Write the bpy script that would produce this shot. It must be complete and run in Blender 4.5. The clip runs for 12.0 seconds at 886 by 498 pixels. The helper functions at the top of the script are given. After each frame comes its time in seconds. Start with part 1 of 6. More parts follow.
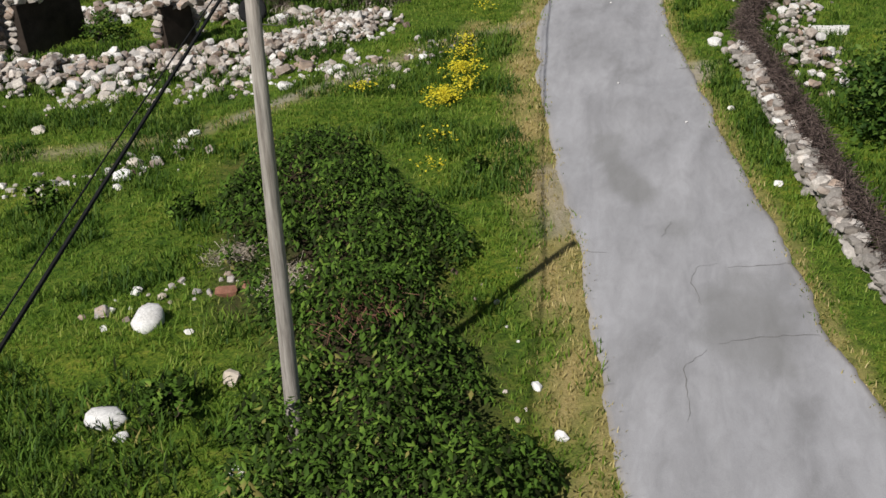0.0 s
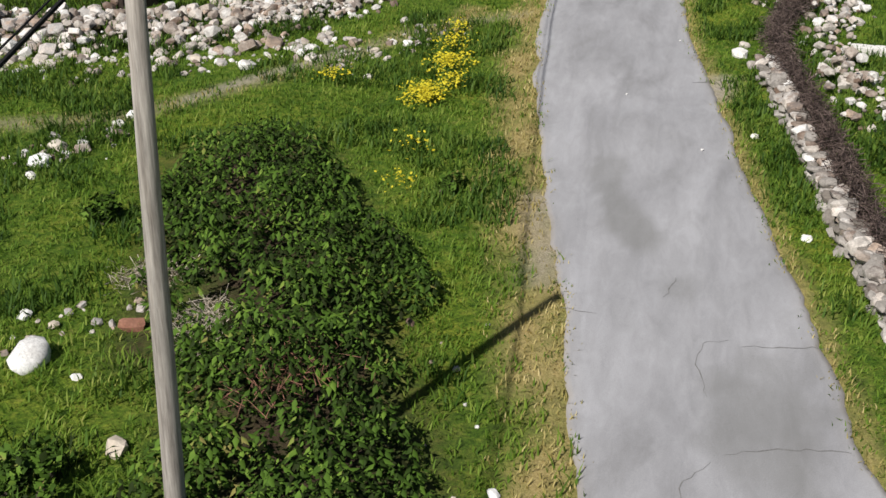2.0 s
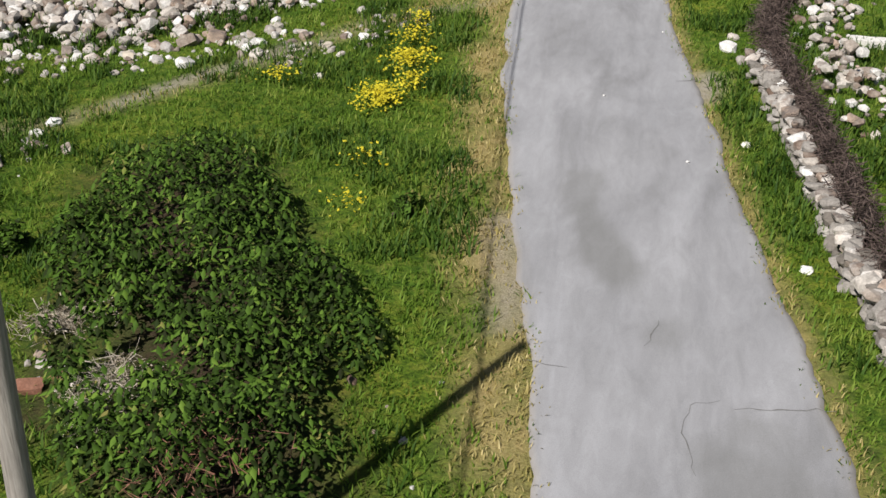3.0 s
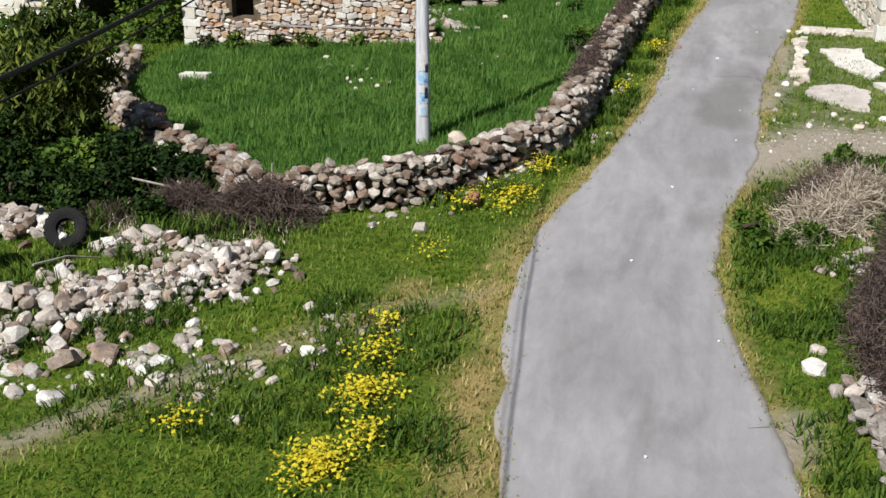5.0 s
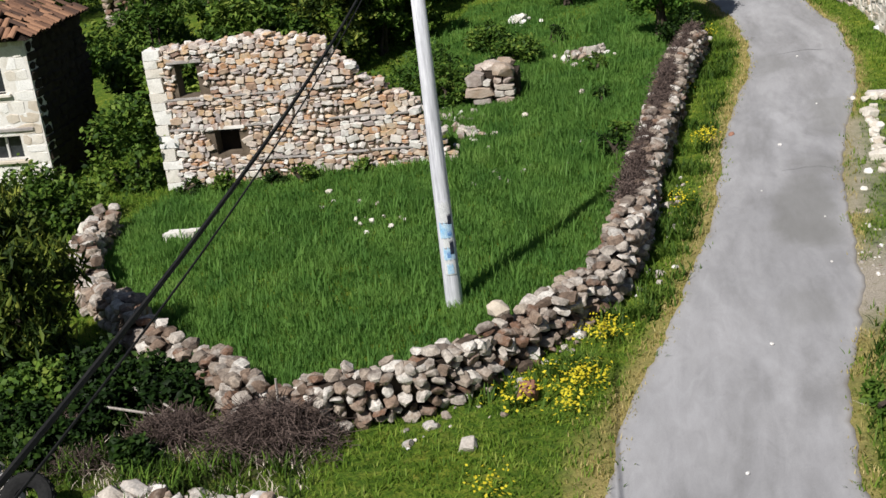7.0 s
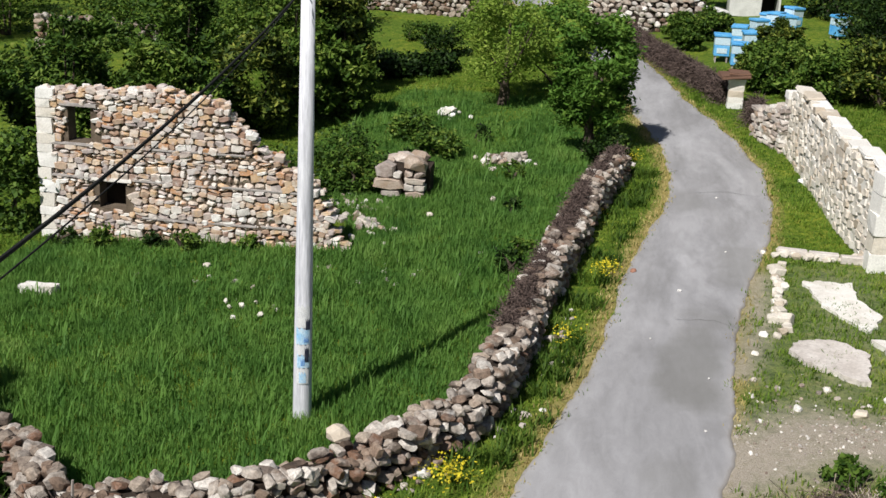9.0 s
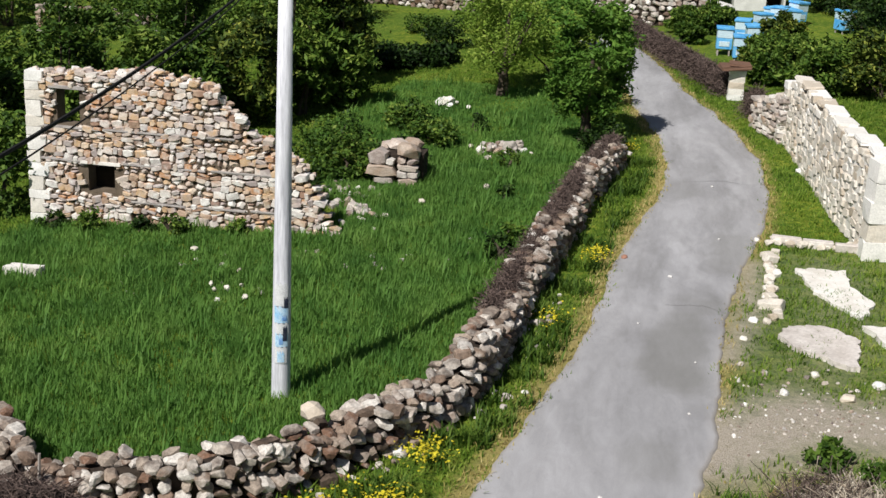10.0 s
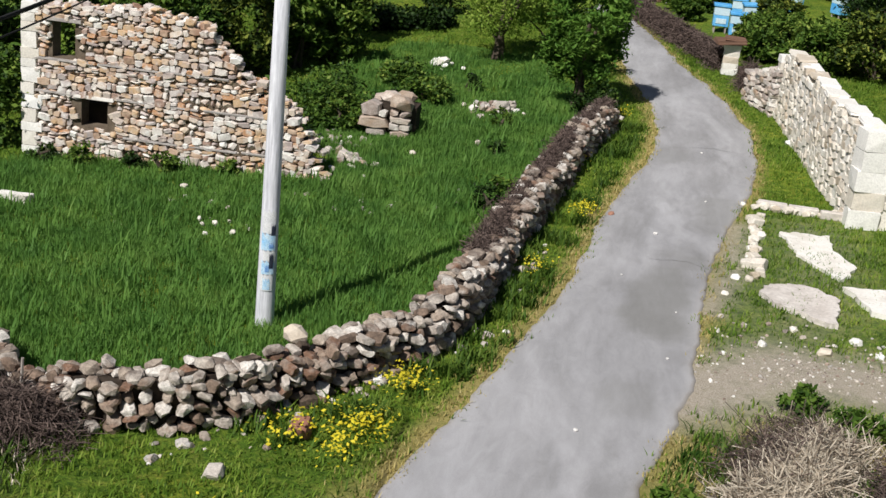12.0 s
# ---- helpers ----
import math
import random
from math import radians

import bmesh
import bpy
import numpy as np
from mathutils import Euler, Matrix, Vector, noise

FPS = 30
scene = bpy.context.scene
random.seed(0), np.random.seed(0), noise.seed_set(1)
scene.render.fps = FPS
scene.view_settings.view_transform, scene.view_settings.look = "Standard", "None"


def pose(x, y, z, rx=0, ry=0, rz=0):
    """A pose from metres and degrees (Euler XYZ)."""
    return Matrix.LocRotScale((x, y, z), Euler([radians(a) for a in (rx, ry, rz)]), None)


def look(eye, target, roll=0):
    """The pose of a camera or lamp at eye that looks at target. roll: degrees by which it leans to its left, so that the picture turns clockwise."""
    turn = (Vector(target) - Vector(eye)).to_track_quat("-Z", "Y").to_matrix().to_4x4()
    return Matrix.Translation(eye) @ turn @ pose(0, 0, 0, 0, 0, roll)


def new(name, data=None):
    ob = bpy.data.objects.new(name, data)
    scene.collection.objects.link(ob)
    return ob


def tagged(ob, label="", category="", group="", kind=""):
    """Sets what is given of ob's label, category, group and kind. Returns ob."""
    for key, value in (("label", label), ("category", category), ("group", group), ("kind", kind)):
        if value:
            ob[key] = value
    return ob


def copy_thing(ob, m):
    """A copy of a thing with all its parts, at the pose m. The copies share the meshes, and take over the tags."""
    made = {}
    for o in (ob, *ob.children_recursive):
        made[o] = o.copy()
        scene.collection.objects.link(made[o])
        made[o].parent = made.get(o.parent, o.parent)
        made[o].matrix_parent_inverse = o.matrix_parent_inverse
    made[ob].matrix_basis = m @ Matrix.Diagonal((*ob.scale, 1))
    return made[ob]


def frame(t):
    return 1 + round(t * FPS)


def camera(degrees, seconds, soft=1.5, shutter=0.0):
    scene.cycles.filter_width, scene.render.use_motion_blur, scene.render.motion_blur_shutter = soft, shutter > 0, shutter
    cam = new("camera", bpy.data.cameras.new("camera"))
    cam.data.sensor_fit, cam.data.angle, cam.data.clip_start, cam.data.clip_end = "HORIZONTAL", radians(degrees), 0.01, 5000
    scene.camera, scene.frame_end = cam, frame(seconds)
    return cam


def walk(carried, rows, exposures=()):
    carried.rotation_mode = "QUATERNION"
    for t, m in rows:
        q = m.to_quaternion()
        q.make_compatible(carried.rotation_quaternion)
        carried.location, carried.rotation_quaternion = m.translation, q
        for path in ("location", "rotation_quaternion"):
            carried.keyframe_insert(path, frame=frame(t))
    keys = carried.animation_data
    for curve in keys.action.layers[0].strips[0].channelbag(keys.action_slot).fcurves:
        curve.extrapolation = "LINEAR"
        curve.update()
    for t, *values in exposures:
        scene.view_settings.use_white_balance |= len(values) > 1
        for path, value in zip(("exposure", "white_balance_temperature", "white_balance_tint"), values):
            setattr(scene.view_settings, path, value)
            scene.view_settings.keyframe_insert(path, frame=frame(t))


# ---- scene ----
# camera and its way
cam = camera(38.50, 12.0, soft=1.5)
PATH = [
    (0, (5.813, -38.070, 10.455), (4.177, -29.438, 5.679), -3.92),
    (0.5, (5.714, -37.182, 10.236), (3.890, -28.664, 5.325), -6.04),
    (1, (5.702, -36.293, 10.020), (3.910, -27.189, 6.292), 1.17),
    (1.5, (5.690, -35.432, 9.802), (3.997, -26.670, 5.290), 0.69),
    (2, (5.628, -34.454, 9.707), (4.064, -25.952, 4.680), 0.72),
    (2.5, (5.613, -33.336, 9.590), (4.152, -24.888, 4.443), 0.79),
    (2.7, (5.611, -32.837, 9.488), (4.203, -24.408, 4.296), 0.82),
    (4.3, (5.198, -27.607, 8.701), (3.767, -19.273, 3.364), 0.76),
    (4.5, (5.103, -26.855, 8.578), (3.571, -18.073, 4.047), 0.55),
    (4.6, (5.071, -26.512, 8.489), (3.501, -17.587, 4.261), 0.44),
    (5, (4.902, -25.035, 8.212), (3.282, -15.965, 4.324), 0.09),
    (5.5, (4.711, -23.69, 8.067), (3.079, -14.506, 4.463), 0.26),
    (6, (4.382, -22.271, 8.314), (2.741, -13.008, 4.923), 0.76),
    (6.5, (4.041, -20.898, 8.659), (2.348, -11.679, 5.174), -1.22),
    (7, (3.873, -20.103, 8.762), (2.067, -10.938, 5.194), -6.98),
    (7.5, (3.958, -19.394, 8.872), (2.345, -10.087, 5.591), -3.97),
    (7.7, (4.002, -19.162, 8.908), (2.494, -9.826, 5.658), -2.10),
    (9.3, (4.834, -18.168, 8.853), (3.538, -8.734, 5.8), 2.94),
    (9.5, (4.925, -18.12, 8.774), (3.599, -8.69, 5.72), 2.76),
    (10, (5.155, -18.052, 8.47), (3.77, -8.632, 5.413), 3.07),
    (10.5, (5.324, -18.001, 8.148), (3.876, -8.629, 4.977), 2.35),
    (11, (5.471, -18.062, 7.941), (4.057, -8.666, 4.822), 4.67),
    (11.5, (5.475, -18.171, 7.82), (4.201, -8.725, 4.797), 8.33),
    (12, (5.272, -18.417, 7.817), (3.999, -9.022, 4.638), 5.90),
]
walk(cam, [(t, look(eye, target, roll)) for t, eye, target, roll in PATH], [(0, -0.2), (0.5, -0.1), (1.2, 0.0), (12, 0.0)])

# ---- world, sun, exposure ----
SUN_WAY = Vector((-0.385, -0.80, 1.0)).normalized()
world = bpy.data.worlds.new("world")
scene.world = world
world.use_nodes = True
wn = world.node_tree.nodes
sky = wn.new("ShaderNodeTexSky")
sky.sky_type = "NISHITA"
sky.sun_disc = False
sky.sun_elevation = radians(48.4)
sky.sun_rotation = radians(205.7)
wn["Background"].inputs["Strength"].default_value = 0.04
world.node_tree.links.new(sky.outputs["Color"], wn["Background"].inputs["Color"])
sun_data = bpy.data.lights.new("sun", "SUN")
sun_data.energy = 5.1
sun_data.angle = radians(0.55)
sun_data.color = (1.0, 0.962, 0.91)
sun = new("sun", sun_data)
sun.matrix_world = look(SUN_WAY * 60, (0, 0, 0))

rng = np.random.default_rng(11)


# ---- materials ----
def nodes_of(name):
    m = bpy.data.materials.new(name)
    m.use_nodes = True
    return m, m.node_tree.nodes, m.node_tree.links, m.node_tree.nodes["Principled BSDF"]


def ramp_node(nodes, stops, mode="LINEAR"):
    r = nodes.new("ShaderNodeValToRGB")
    r.color_ramp.interpolation = mode
    while len(r.color_ramp.elements) < len(stops):
        r.color_ramp.elements.new(0.5)
    for e, (at, c) in zip(r.color_ramp.elements, stops):
        e.position = at
        e.color = (*c, 1)
    return r


def noise_node(nodes, links, scale, detail=4, coords=None, rough=0.6):
    n = nodes.new("ShaderNodeTexNoise")
    n.inputs["Scale"].default_value = scale
    n.inputs["Detail"].default_value = detail
    n.inputs["Roughness"].default_value = rough
    if coords:
        links.new(coords, n.inputs["Vector"])
    return n


def mix_node(nodes, links, kind, fac, a, b):
    x = nodes.new("ShaderNodeMix")
    x.data_type, x.blend_type = "RGBA", kind
    for sock, val in ((x.inputs[0], fac), (x.inputs[6], a), (x.inputs[7], b)):
        if isinstance(val, bpy.types.NodeSocket):
            links.new(val, sock)
        elif isinstance(val, tuple):
            sock.default_value = (*val, 1)
        else:
            sock.default_value = val
    return x.outputs[2]


def add_bump(nodes, links, bsdf, height, strength, distance):
    b = nodes.new("ShaderNodeBump")
    b.inputs["Strength"].default_value = strength
    b.inputs["Distance"].default_value = distance
    links.new(height, b.inputs["Height"])
    links.new(b.outputs["Normal"], bsdf.inputs["Normal"])


def surface(name, stops, scale=3.0, fine=30.0, rough=0.85, bump=0.4, dist=0.01, metal=0.0, vary=None, spread=0.35, mottle=0.38, upright=False):
    """A weathered surface: stops along a coarse noise, darkened and lightened by a fine one. vary: 'object' or 'island' shifts it piece by piece."""
    m, n, l, bsdf = nodes_of(name)
    tc = n.new("ShaderNodeTexCoord")
    geo = n.new("ShaderNodeNewGeometry")
    where = geo.outputs["Position"]
    if upright:
        mp = n.new("ShaderNodeMapping")
        mp.inputs["Scale"].default_value = (1, 1, 0.06)
        l.new(where, mp.inputs["Vector"])
        where = mp.outputs["Vector"]
    coarse = noise_node(n, l, scale, 5, where)
    val = coarse.outputs["Fac"]
    if vary:
        src = n.new("ShaderNodeObjectInfo").outputs["Random"] if vary == "object" else geo.outputs["Random Per Island"]
        mr = n.new("ShaderNodeMath")
        mr.operation = "MULTIPLY_ADD"
        l.new(val, mr.inputs[0])
        mr.inputs[1].default_value = spread
        sub = n.new("ShaderNodeMath")
        sub.operation = "MULTIPLY_ADD"
        l.new(src, sub.inputs[0])
        sub.inputs[1].default_value = 1.0
        sub.inputs[2].default_value = -spread / 2
        l.new(sub.outputs[0], mr.inputs[2])
        val = mr.outputs[0]
    r = ramp_node(n, stops)
    l.new(val, r.inputs[0])
    f = noise_node(n, l, fine, 6, where, 0.7)
    fr = ramp_node(n, [(0.3, (1 - mottle, 1 - mottle, 1 - mottle)), (0.7, (1 + mottle / 2, 1 + mottle / 2, 1 + mottle / 2))])
    l.new(f.outputs["Fac"], fr.inputs[0])
    col = mix_node(n, l, "MULTIPLY", 1.0, r.outputs[0], fr.outputs[0])
    l.new(col, bsdf.inputs["Base Color"])
    bsdf.inputs["Roughness"].default_value = rough
    bsdf.inputs["Metallic"].default_value = metal
    bsdf.inputs["Specular IOR Level"].default_value = 0.3
    add_bump(n, l, bsdf, f.outputs["Fac"], bump, dist)
    return m


def leafy(name, stops, scale=0.6, rough=0.55, trans=0.25, jitter=0.5):
    """Leaves and blades: colour by leaf and by patch, a little light through them."""
    m, n, l, bsdf = nodes_of(name)
    geo = n.new("ShaderNodeNewGeometry")
    patch = noise_node(n, l, scale, 4, geo.outputs["Position"])
    add = n.new("ShaderNodeMath")
    add.operation = "MULTIPLY_ADD"
    l.new(geo.outputs["Random Per Island"], add.inputs[0])
    add.inputs[1].default_value = jitter
    half = n.new("ShaderNodeMath")
    half.operation = "MULTIPLY_ADD"
    l.new(patch.outputs["Fac"], half.inputs[0])
    half.inputs[1].default_value = 1.3
    half.inputs[2].default_value = -0.15 - jitter / 2
    l.new(half.outputs[0], add.inputs[2])
    r = ramp_node(n, stops)
    l.new(add.outputs[0], r.inputs[0])
    l.new(r.outputs[0], bsdf.inputs["Base Color"])
    bsdf.inputs["Roughness"].default_value = rough
    bsdf.inputs["Specular IOR Level"].default_value = 0.12
    tr = n.new("ShaderNodeBsdfTranslucent")
    l.new(r.outputs[0], tr.inputs["Color"])
    mx = n.new("ShaderNodeMixShader")
    mx.inputs[0].default_value = trans
    l.new(bsdf.outputs[0], mx.inputs[1])
    l.new(tr.outputs[0], mx.inputs[2])
    l.new(mx.outputs[0], n["Material Output"].inputs["Surface"])
    return m


def ground_material():
    m, n, l, bsdf = nodes_of("meadow_soil")
    geo = n.new("ShaderNodeNewGeometry")
    pos = geo.outputs["Position"]
    a = noise_node(n, l, 0.35, 5, pos)
    b = noise_node(n, l, 5.0, 6, pos, 0.7)
    c = noise_node(n, l, 40.0, 5, pos, 0.7)
    green = ramp_node(n, [(0.3, (0.024, 0.058, 0.007)), (0.45, (0.07, 0.135, 0.014)), (0.6, (0.135, 0.19, 0.026)), (0.8, (0.24, 0.23, 0.068))])
    l.new(b.outputs["Fac"], green.inputs[0])
    turf = noise_node(n, l, 24.0, 6, pos, 0.75)
    tuft = ramp_node(n, [(0.32, (0.34, 0.38, 0.34)), (0.5, (1.0, 1.0, 1.0)), (0.68, (1.75, 1.62, 1.4))])
    l.new(turf.outputs["Fac"], tuft.inputs[0])
    patchy = ramp_node(n, [(0.45, (0, 0, 0)), (0.65, (1, 1, 1))])
    l.new(a.outputs["Fac"], patchy.inputs[0])
    col = mix_node(n, l, "MIX", patchy.outputs[0], green.outputs[0], mix_node(n, l, "MULTIPLY", 1.0, green.outputs[0], (1.5, 1.25, 1.1)))
    col = mix_node(n, l, "MULTIPLY", 1.0, col, tuft.outputs[0])
    # The darkest layer is mud plus shade painted under growth and rubble.
    for layer, stops in (("dry", [(0.3, (0.3, 0.22, 0.08)), (0.7, (0.52, 0.42, 0.19))]),
                         ("dirt", [(0.3, (0.3, 0.26, 0.2)), (0.7, (0.54, 0.48, 0.41))]),
                         ("mud_shade", [(0.3, (0.035, 0.025, 0.015)), (0.7, (0.09, 0.065, 0.04))])):
        at = n.new("ShaderNodeAttribute")
        at.attribute_name = layer
        rough_edge = n.new("ShaderNodeMath")
        rough_edge.operation = "MULTIPLY_ADD"
        l.new(b.outputs["Fac"], rough_edge.inputs[0])
        rough_edge.inputs[1].default_value = 1.6
        rough_edge.inputs[2].default_value = -0.8
        s = n.new("ShaderNodeMath")
        s.use_clamp = True
        l.new(at.outputs["Fac"], s.inputs[0])
        mul = n.new("ShaderNodeMath")
        mul.operation = "MULTIPLY"
        l.new(at.outputs["Fac"], mul.inputs[0])
        l.new(rough_edge.outputs[0], mul.inputs[1])
        l.new(mul.outputs[0], s.inputs[1])
        r = ramp_node(n, stops)
        l.new(c.outputs["Fac"], r.inputs[0])
        col = mix_node(n, l, "MIX", s.outputs[0], col, r.outputs[0])
    l.new(col, bsdf.inputs["Base Color"])
    bsdf.inputs["Roughness"].default_value = 0.95
    bsdf.inputs["Specular IOR Level"].default_value = 0.15
    add_bump(n, l, bsdf, turf.outputs["Fac"], 0.8, 0.05)
    return m


def asphalt_material():
    m, n, l, bsdf = nodes_of("worn_asphalt")
    geo = n.new("ShaderNodeNewGeometry")
    pos = geo.outputs["Position"]
    lengthwise = n.new("ShaderNodeMapping")
    lengthwise.inputs["Scale"].default_value = (1, 0.32, 1)
    lengthwise.inputs["Rotation"].default_value = (0, 0, 0.12)
    l.new(pos, lengthwise.inputs["Vector"])
    a = noise_node(n, l, 0.8, 4, lengthwise.outputs["Vector"], 0.55)
    g = noise_node(n, l, 90.0, 3, pos, 0.8)
    d = noise_node(n, l, 4.5, 5, lengthwise.outputs["Vector"], 0.65)
    base = ramp_node(n, [(0.3, (0.275, 0.272, 0.28)), (0.48, (0.345, 0.342, 0.356)), (0.7, (0.405, 0.402, 0.42))])
    l.new(a.outputs["Fac"], base.inputs[0])
    speck = ramp_node(n, [(0.25, (0.8, 0.8, 0.8)), (0.75, (1.15, 1.15, 1.15))])
    l.new(g.outputs["Fac"], speck.inputs[0])
    mp = n.new("ShaderNodeMapping")
    mp.inputs["Scale"].default_value = (1.5, 0.22, 1)
    mp.inputs["Rotation"].default_value = (0.3, 0.2, 0.12)
    for q in (a, d):
        q.inputs["Distortion"].default_value = 0.9
    l.new(pos, mp.inputs["Vector"])
    st = noise_node(n, l, 1.0, 5, mp.outputs["Vector"], 0.65)
    st.inputs["Distortion"].default_value = 0.5
    streak = ramp_node(n, [(0.32, (0.88, 0.88, 0.88)), (0.66, (1.08, 1.08, 1.08))])
    l.new(st.outputs["Fac"], streak.inputs[0])
    blot = ramp_node(n, [(0.3, (0.9, 0.9, 0.89)), (0.65, (1.05, 1.05, 1.05))])
    l.new(d.outputs["Fac"], blot.inputs[0])
    col = mix_node(n, l, "MULTIPLY", 1.0, base.outputs[0], speck.outputs[0])
    col = mix_node(n, l, "MULTIPLY", 1.0, col, blot.outputs[0])
    col = mix_node(n, l, "MULTIPLY", 1.0, col, streak.outputs[0])
    at = n.new("ShaderNodeAttribute")
    at.attribute_name = "patch"
    col = mix_node(n, l, "MIX", at.outputs["Fac"], col, mix_node(n, l, "MULTIPLY", 1.0, (0.2, 0.198, 0.19), speck.outputs[0]))
    edge = n.new("ShaderNodeAttribute")
    edge.attribute_name = "edge"
    col = mix_node(n, l, "MIX", edge.outputs["Fac"], col, mix_node(n, l, "MULTIPLY", 1.0, (0.34, 0.28, 0.2), blot.outputs[0]))
    l.new(col, bsdf.inputs["Base Color"])
    bsdf.inputs["Roughness"].default_value = 0.9
    bsdf.inputs["Specular IOR Level"].default_value = 0.2
    add_bump(n, l, bsdf, g.outputs["Fac"], 0.35, 0.006)
    return m


FIELD_STONES = [(0.0, (0.09, 0.066, 0.05)), (0.12, (0.28, 0.2, 0.15)), (0.25, (0.46, 0.385, 0.315)), (0.37, (0.18, 0.142, 0.118)), (0.48, (0.58, 0.525, 0.465)), (0.58, (0.32, 0.26, 0.215)), (0.67, (0.2, 0.11, 0.07)), (0.76, (0.4, 0.345, 0.3)), (0.87, (0.74, 0.7, 0.645)), (1.0, (0.25, 0.185, 0.14))]
HOUSE_STONES = [(0.0, (0.346, 0.218, 0.156)), (0.1, (0.576, 0.436, 0.323)), (0.2, (0.787, 0.733, 0.677)), (0.32, (0.403, 0.337, 0.323)), (0.43, (0.691, 0.594, 0.5)), (0.52, (0.614, 0.416, 0.24)), (0.6, (0.518, 0.446, 0.427)), (0.7, (0.845, 0.832, 0.79)), (0.8, (0.653, 0.535, 0.458)), (0.87, (0.518, 0.267, 0.125)), (0.93, (0.768, 0.703, 0.645)), (1.0, (0.365, 0.247, 0.198))]
WHITE_STONES = [(0.0, (0.6, 0.52, 0.42)), (0.25, (0.78, 0.73, 0.65)), (0.6, (0.85, 0.83, 0.79)), (1.0, (0.9, 0.89, 0.87))]
RUBBLE = [(0.0, (0.17, 0.115, 0.085)), (0.12, (0.4, 0.34, 0.29)), (0.26, (0.62, 0.57, 0.51)), (0.38, (0.2, 0.165, 0.145)), (0.46, (0.48, 0.36, 0.28)), (0.54, (0.44, 0.42, 0.4)), (0.66, (0.66, 0.58, 0.51)), (0.78, (0.84, 0.82, 0.79)), (0.88, (0.66, 0.63, 0.59)), (1.0, (0.26, 0.2, 0.165))]
M_GROUND, M_ROAD = ground_material(), asphalt_material()
M_TAR = surface("tar_crack", [(0.3, (0.17, 0.166, 0.162)), (0.7, (0.26, 0.255, 0.25))], 6, 40, 0.95, 0.3, 0.004)
M_FIELD = surface("field_stone", FIELD_STONES, 4, 22, 0.9, 0.7, 0.025, vary="object", mottle=0.5)
M_FIELD_I = surface("field_stone_fill", FIELD_STONES, 4, 22, 0.9, 0.7, 0.025, vary="island", mottle=0.5)
M_HOUSE = surface("house_stone", HOUSE_STONES, 4, 30, 0.9, 0.5, 0.015, vary="object", mottle=0.26)
M_HOUSE_I = surface("house_stone_fill", HOUSE_STONES, 4, 30, 0.9, 0.5, 0.015, vary="island", mottle=0.26)
M_WHITE = surface("pale_stone", WHITE_STONES, 4, 24, 0.9, 0.5, 0.015, vary="object", mottle=0.22)
M_WHITE_I = surface("pale_stone_fill", WHITE_STONES, 4, 24, 0.9, 0.5, 0.015, vary="island", mottle=0.22)
M_RUBBLE = surface("rubble_stone", RUBBLE, 5, 28, 0.9, 0.5, 0.015, vary="object")
M_RUBBLE_I = surface("rubble_stone_fill", RUBBLE, 5, 28, 0.9, 0.5, 0.015, vary="island")
M_MORTAR = surface("earth_mortar", [(0.3, (0.09, 0.066, 0.047)), (0.7, (0.19, 0.15, 0.11))], 3, 35, 0.95, 0.6, 0.02)
# Earth toned near black: shade of gaps and unlit faces is in it.
M_SHADED_EARTH = surface("shaded_earth_fill", [(0.3, (0.024, 0.017, 0.013)), (0.7, (0.06, 0.044, 0.033))], 3, 30, 0.95, 0.6, 0.02)
M_CONCRETE = surface("pole_concrete", [(0.3, (0.52, 0.53, 0.58)), (0.5, (0.7, 0.71, 0.77)), (0.7, (0.82, 0.83, 0.88))], 9, 36, 0.85, 0.4, 0.006, mottle=0.3, upright=True)
M_WOOD = surface("weathered_wood", [(0.25, (0.2, 0.17, 0.145)), (0.5, (0.4, 0.36, 0.325)), (0.75, (0.52, 0.48, 0.44))], 12, 40, 0.9, 0.8, 0.01, mottle=0.45, upright=True)
M_BAND = surface("timber_lacing", [(0.3, (0.3, 0.27, 0.255)), (0.7, (0.46, 0.43, 0.41))], 4, 50, 0.85, 0.4, 0.005)
M_RUBBER = surface("black_rubber", [(0.3, (0.009, 0.009, 0.01)), (0.7, (0.022, 0.022, 0.022))], 5, 40, 0.95, 0.2, 0.004)
M_BARK = surface("bark", [(0.3, (0.05, 0.04, 0.03)), (0.7, (0.13, 0.1, 0.075))], 6, 40, 0.95, 0.8, 0.02)
M_TWIG = surface("dead_twigs", [(0.2, (0.075, 0.052, 0.045)), (0.8, (0.21, 0.155, 0.135))], 4, 40, 0.95, 0.3, 0.01, vary="island")
M_STRAW = surface("dead_grass", [(0.1, (0.4, 0.33, 0.25)), (0.9, (0.74, 0.66, 0.54))], 4, 40, 0.95, 0.3, 0.01, vary="island")
M_TILE = surface("roof_tile", [(0.1, (0.1, 0.06, 0.045)), (0.5, (0.24, 0.13, 0.085)), (0.9, (0.42, 0.23, 0.14))], 3, 30, 0.9, 0.4, 0.01, vary="object")
M_TILE_I = surface("roof_tile_fill", [(0.1, (0.1, 0.06, 0.045)), (0.5, (0.24, 0.13, 0.085)), (0.9, (0.42, 0.23, 0.14))], 3, 30, 0.9, 0.4, 0.01, vary="island")
M_SLAB = surface("pale_concrete_slab", [(0.25, (0.58, 0.53, 0.46)), (0.5, (0.78, 0.75, 0.7)), (0.75, (0.84, 0.82, 0.79))], 2, 14, 0.9, 0.3, 0.01, mottle=0.14)
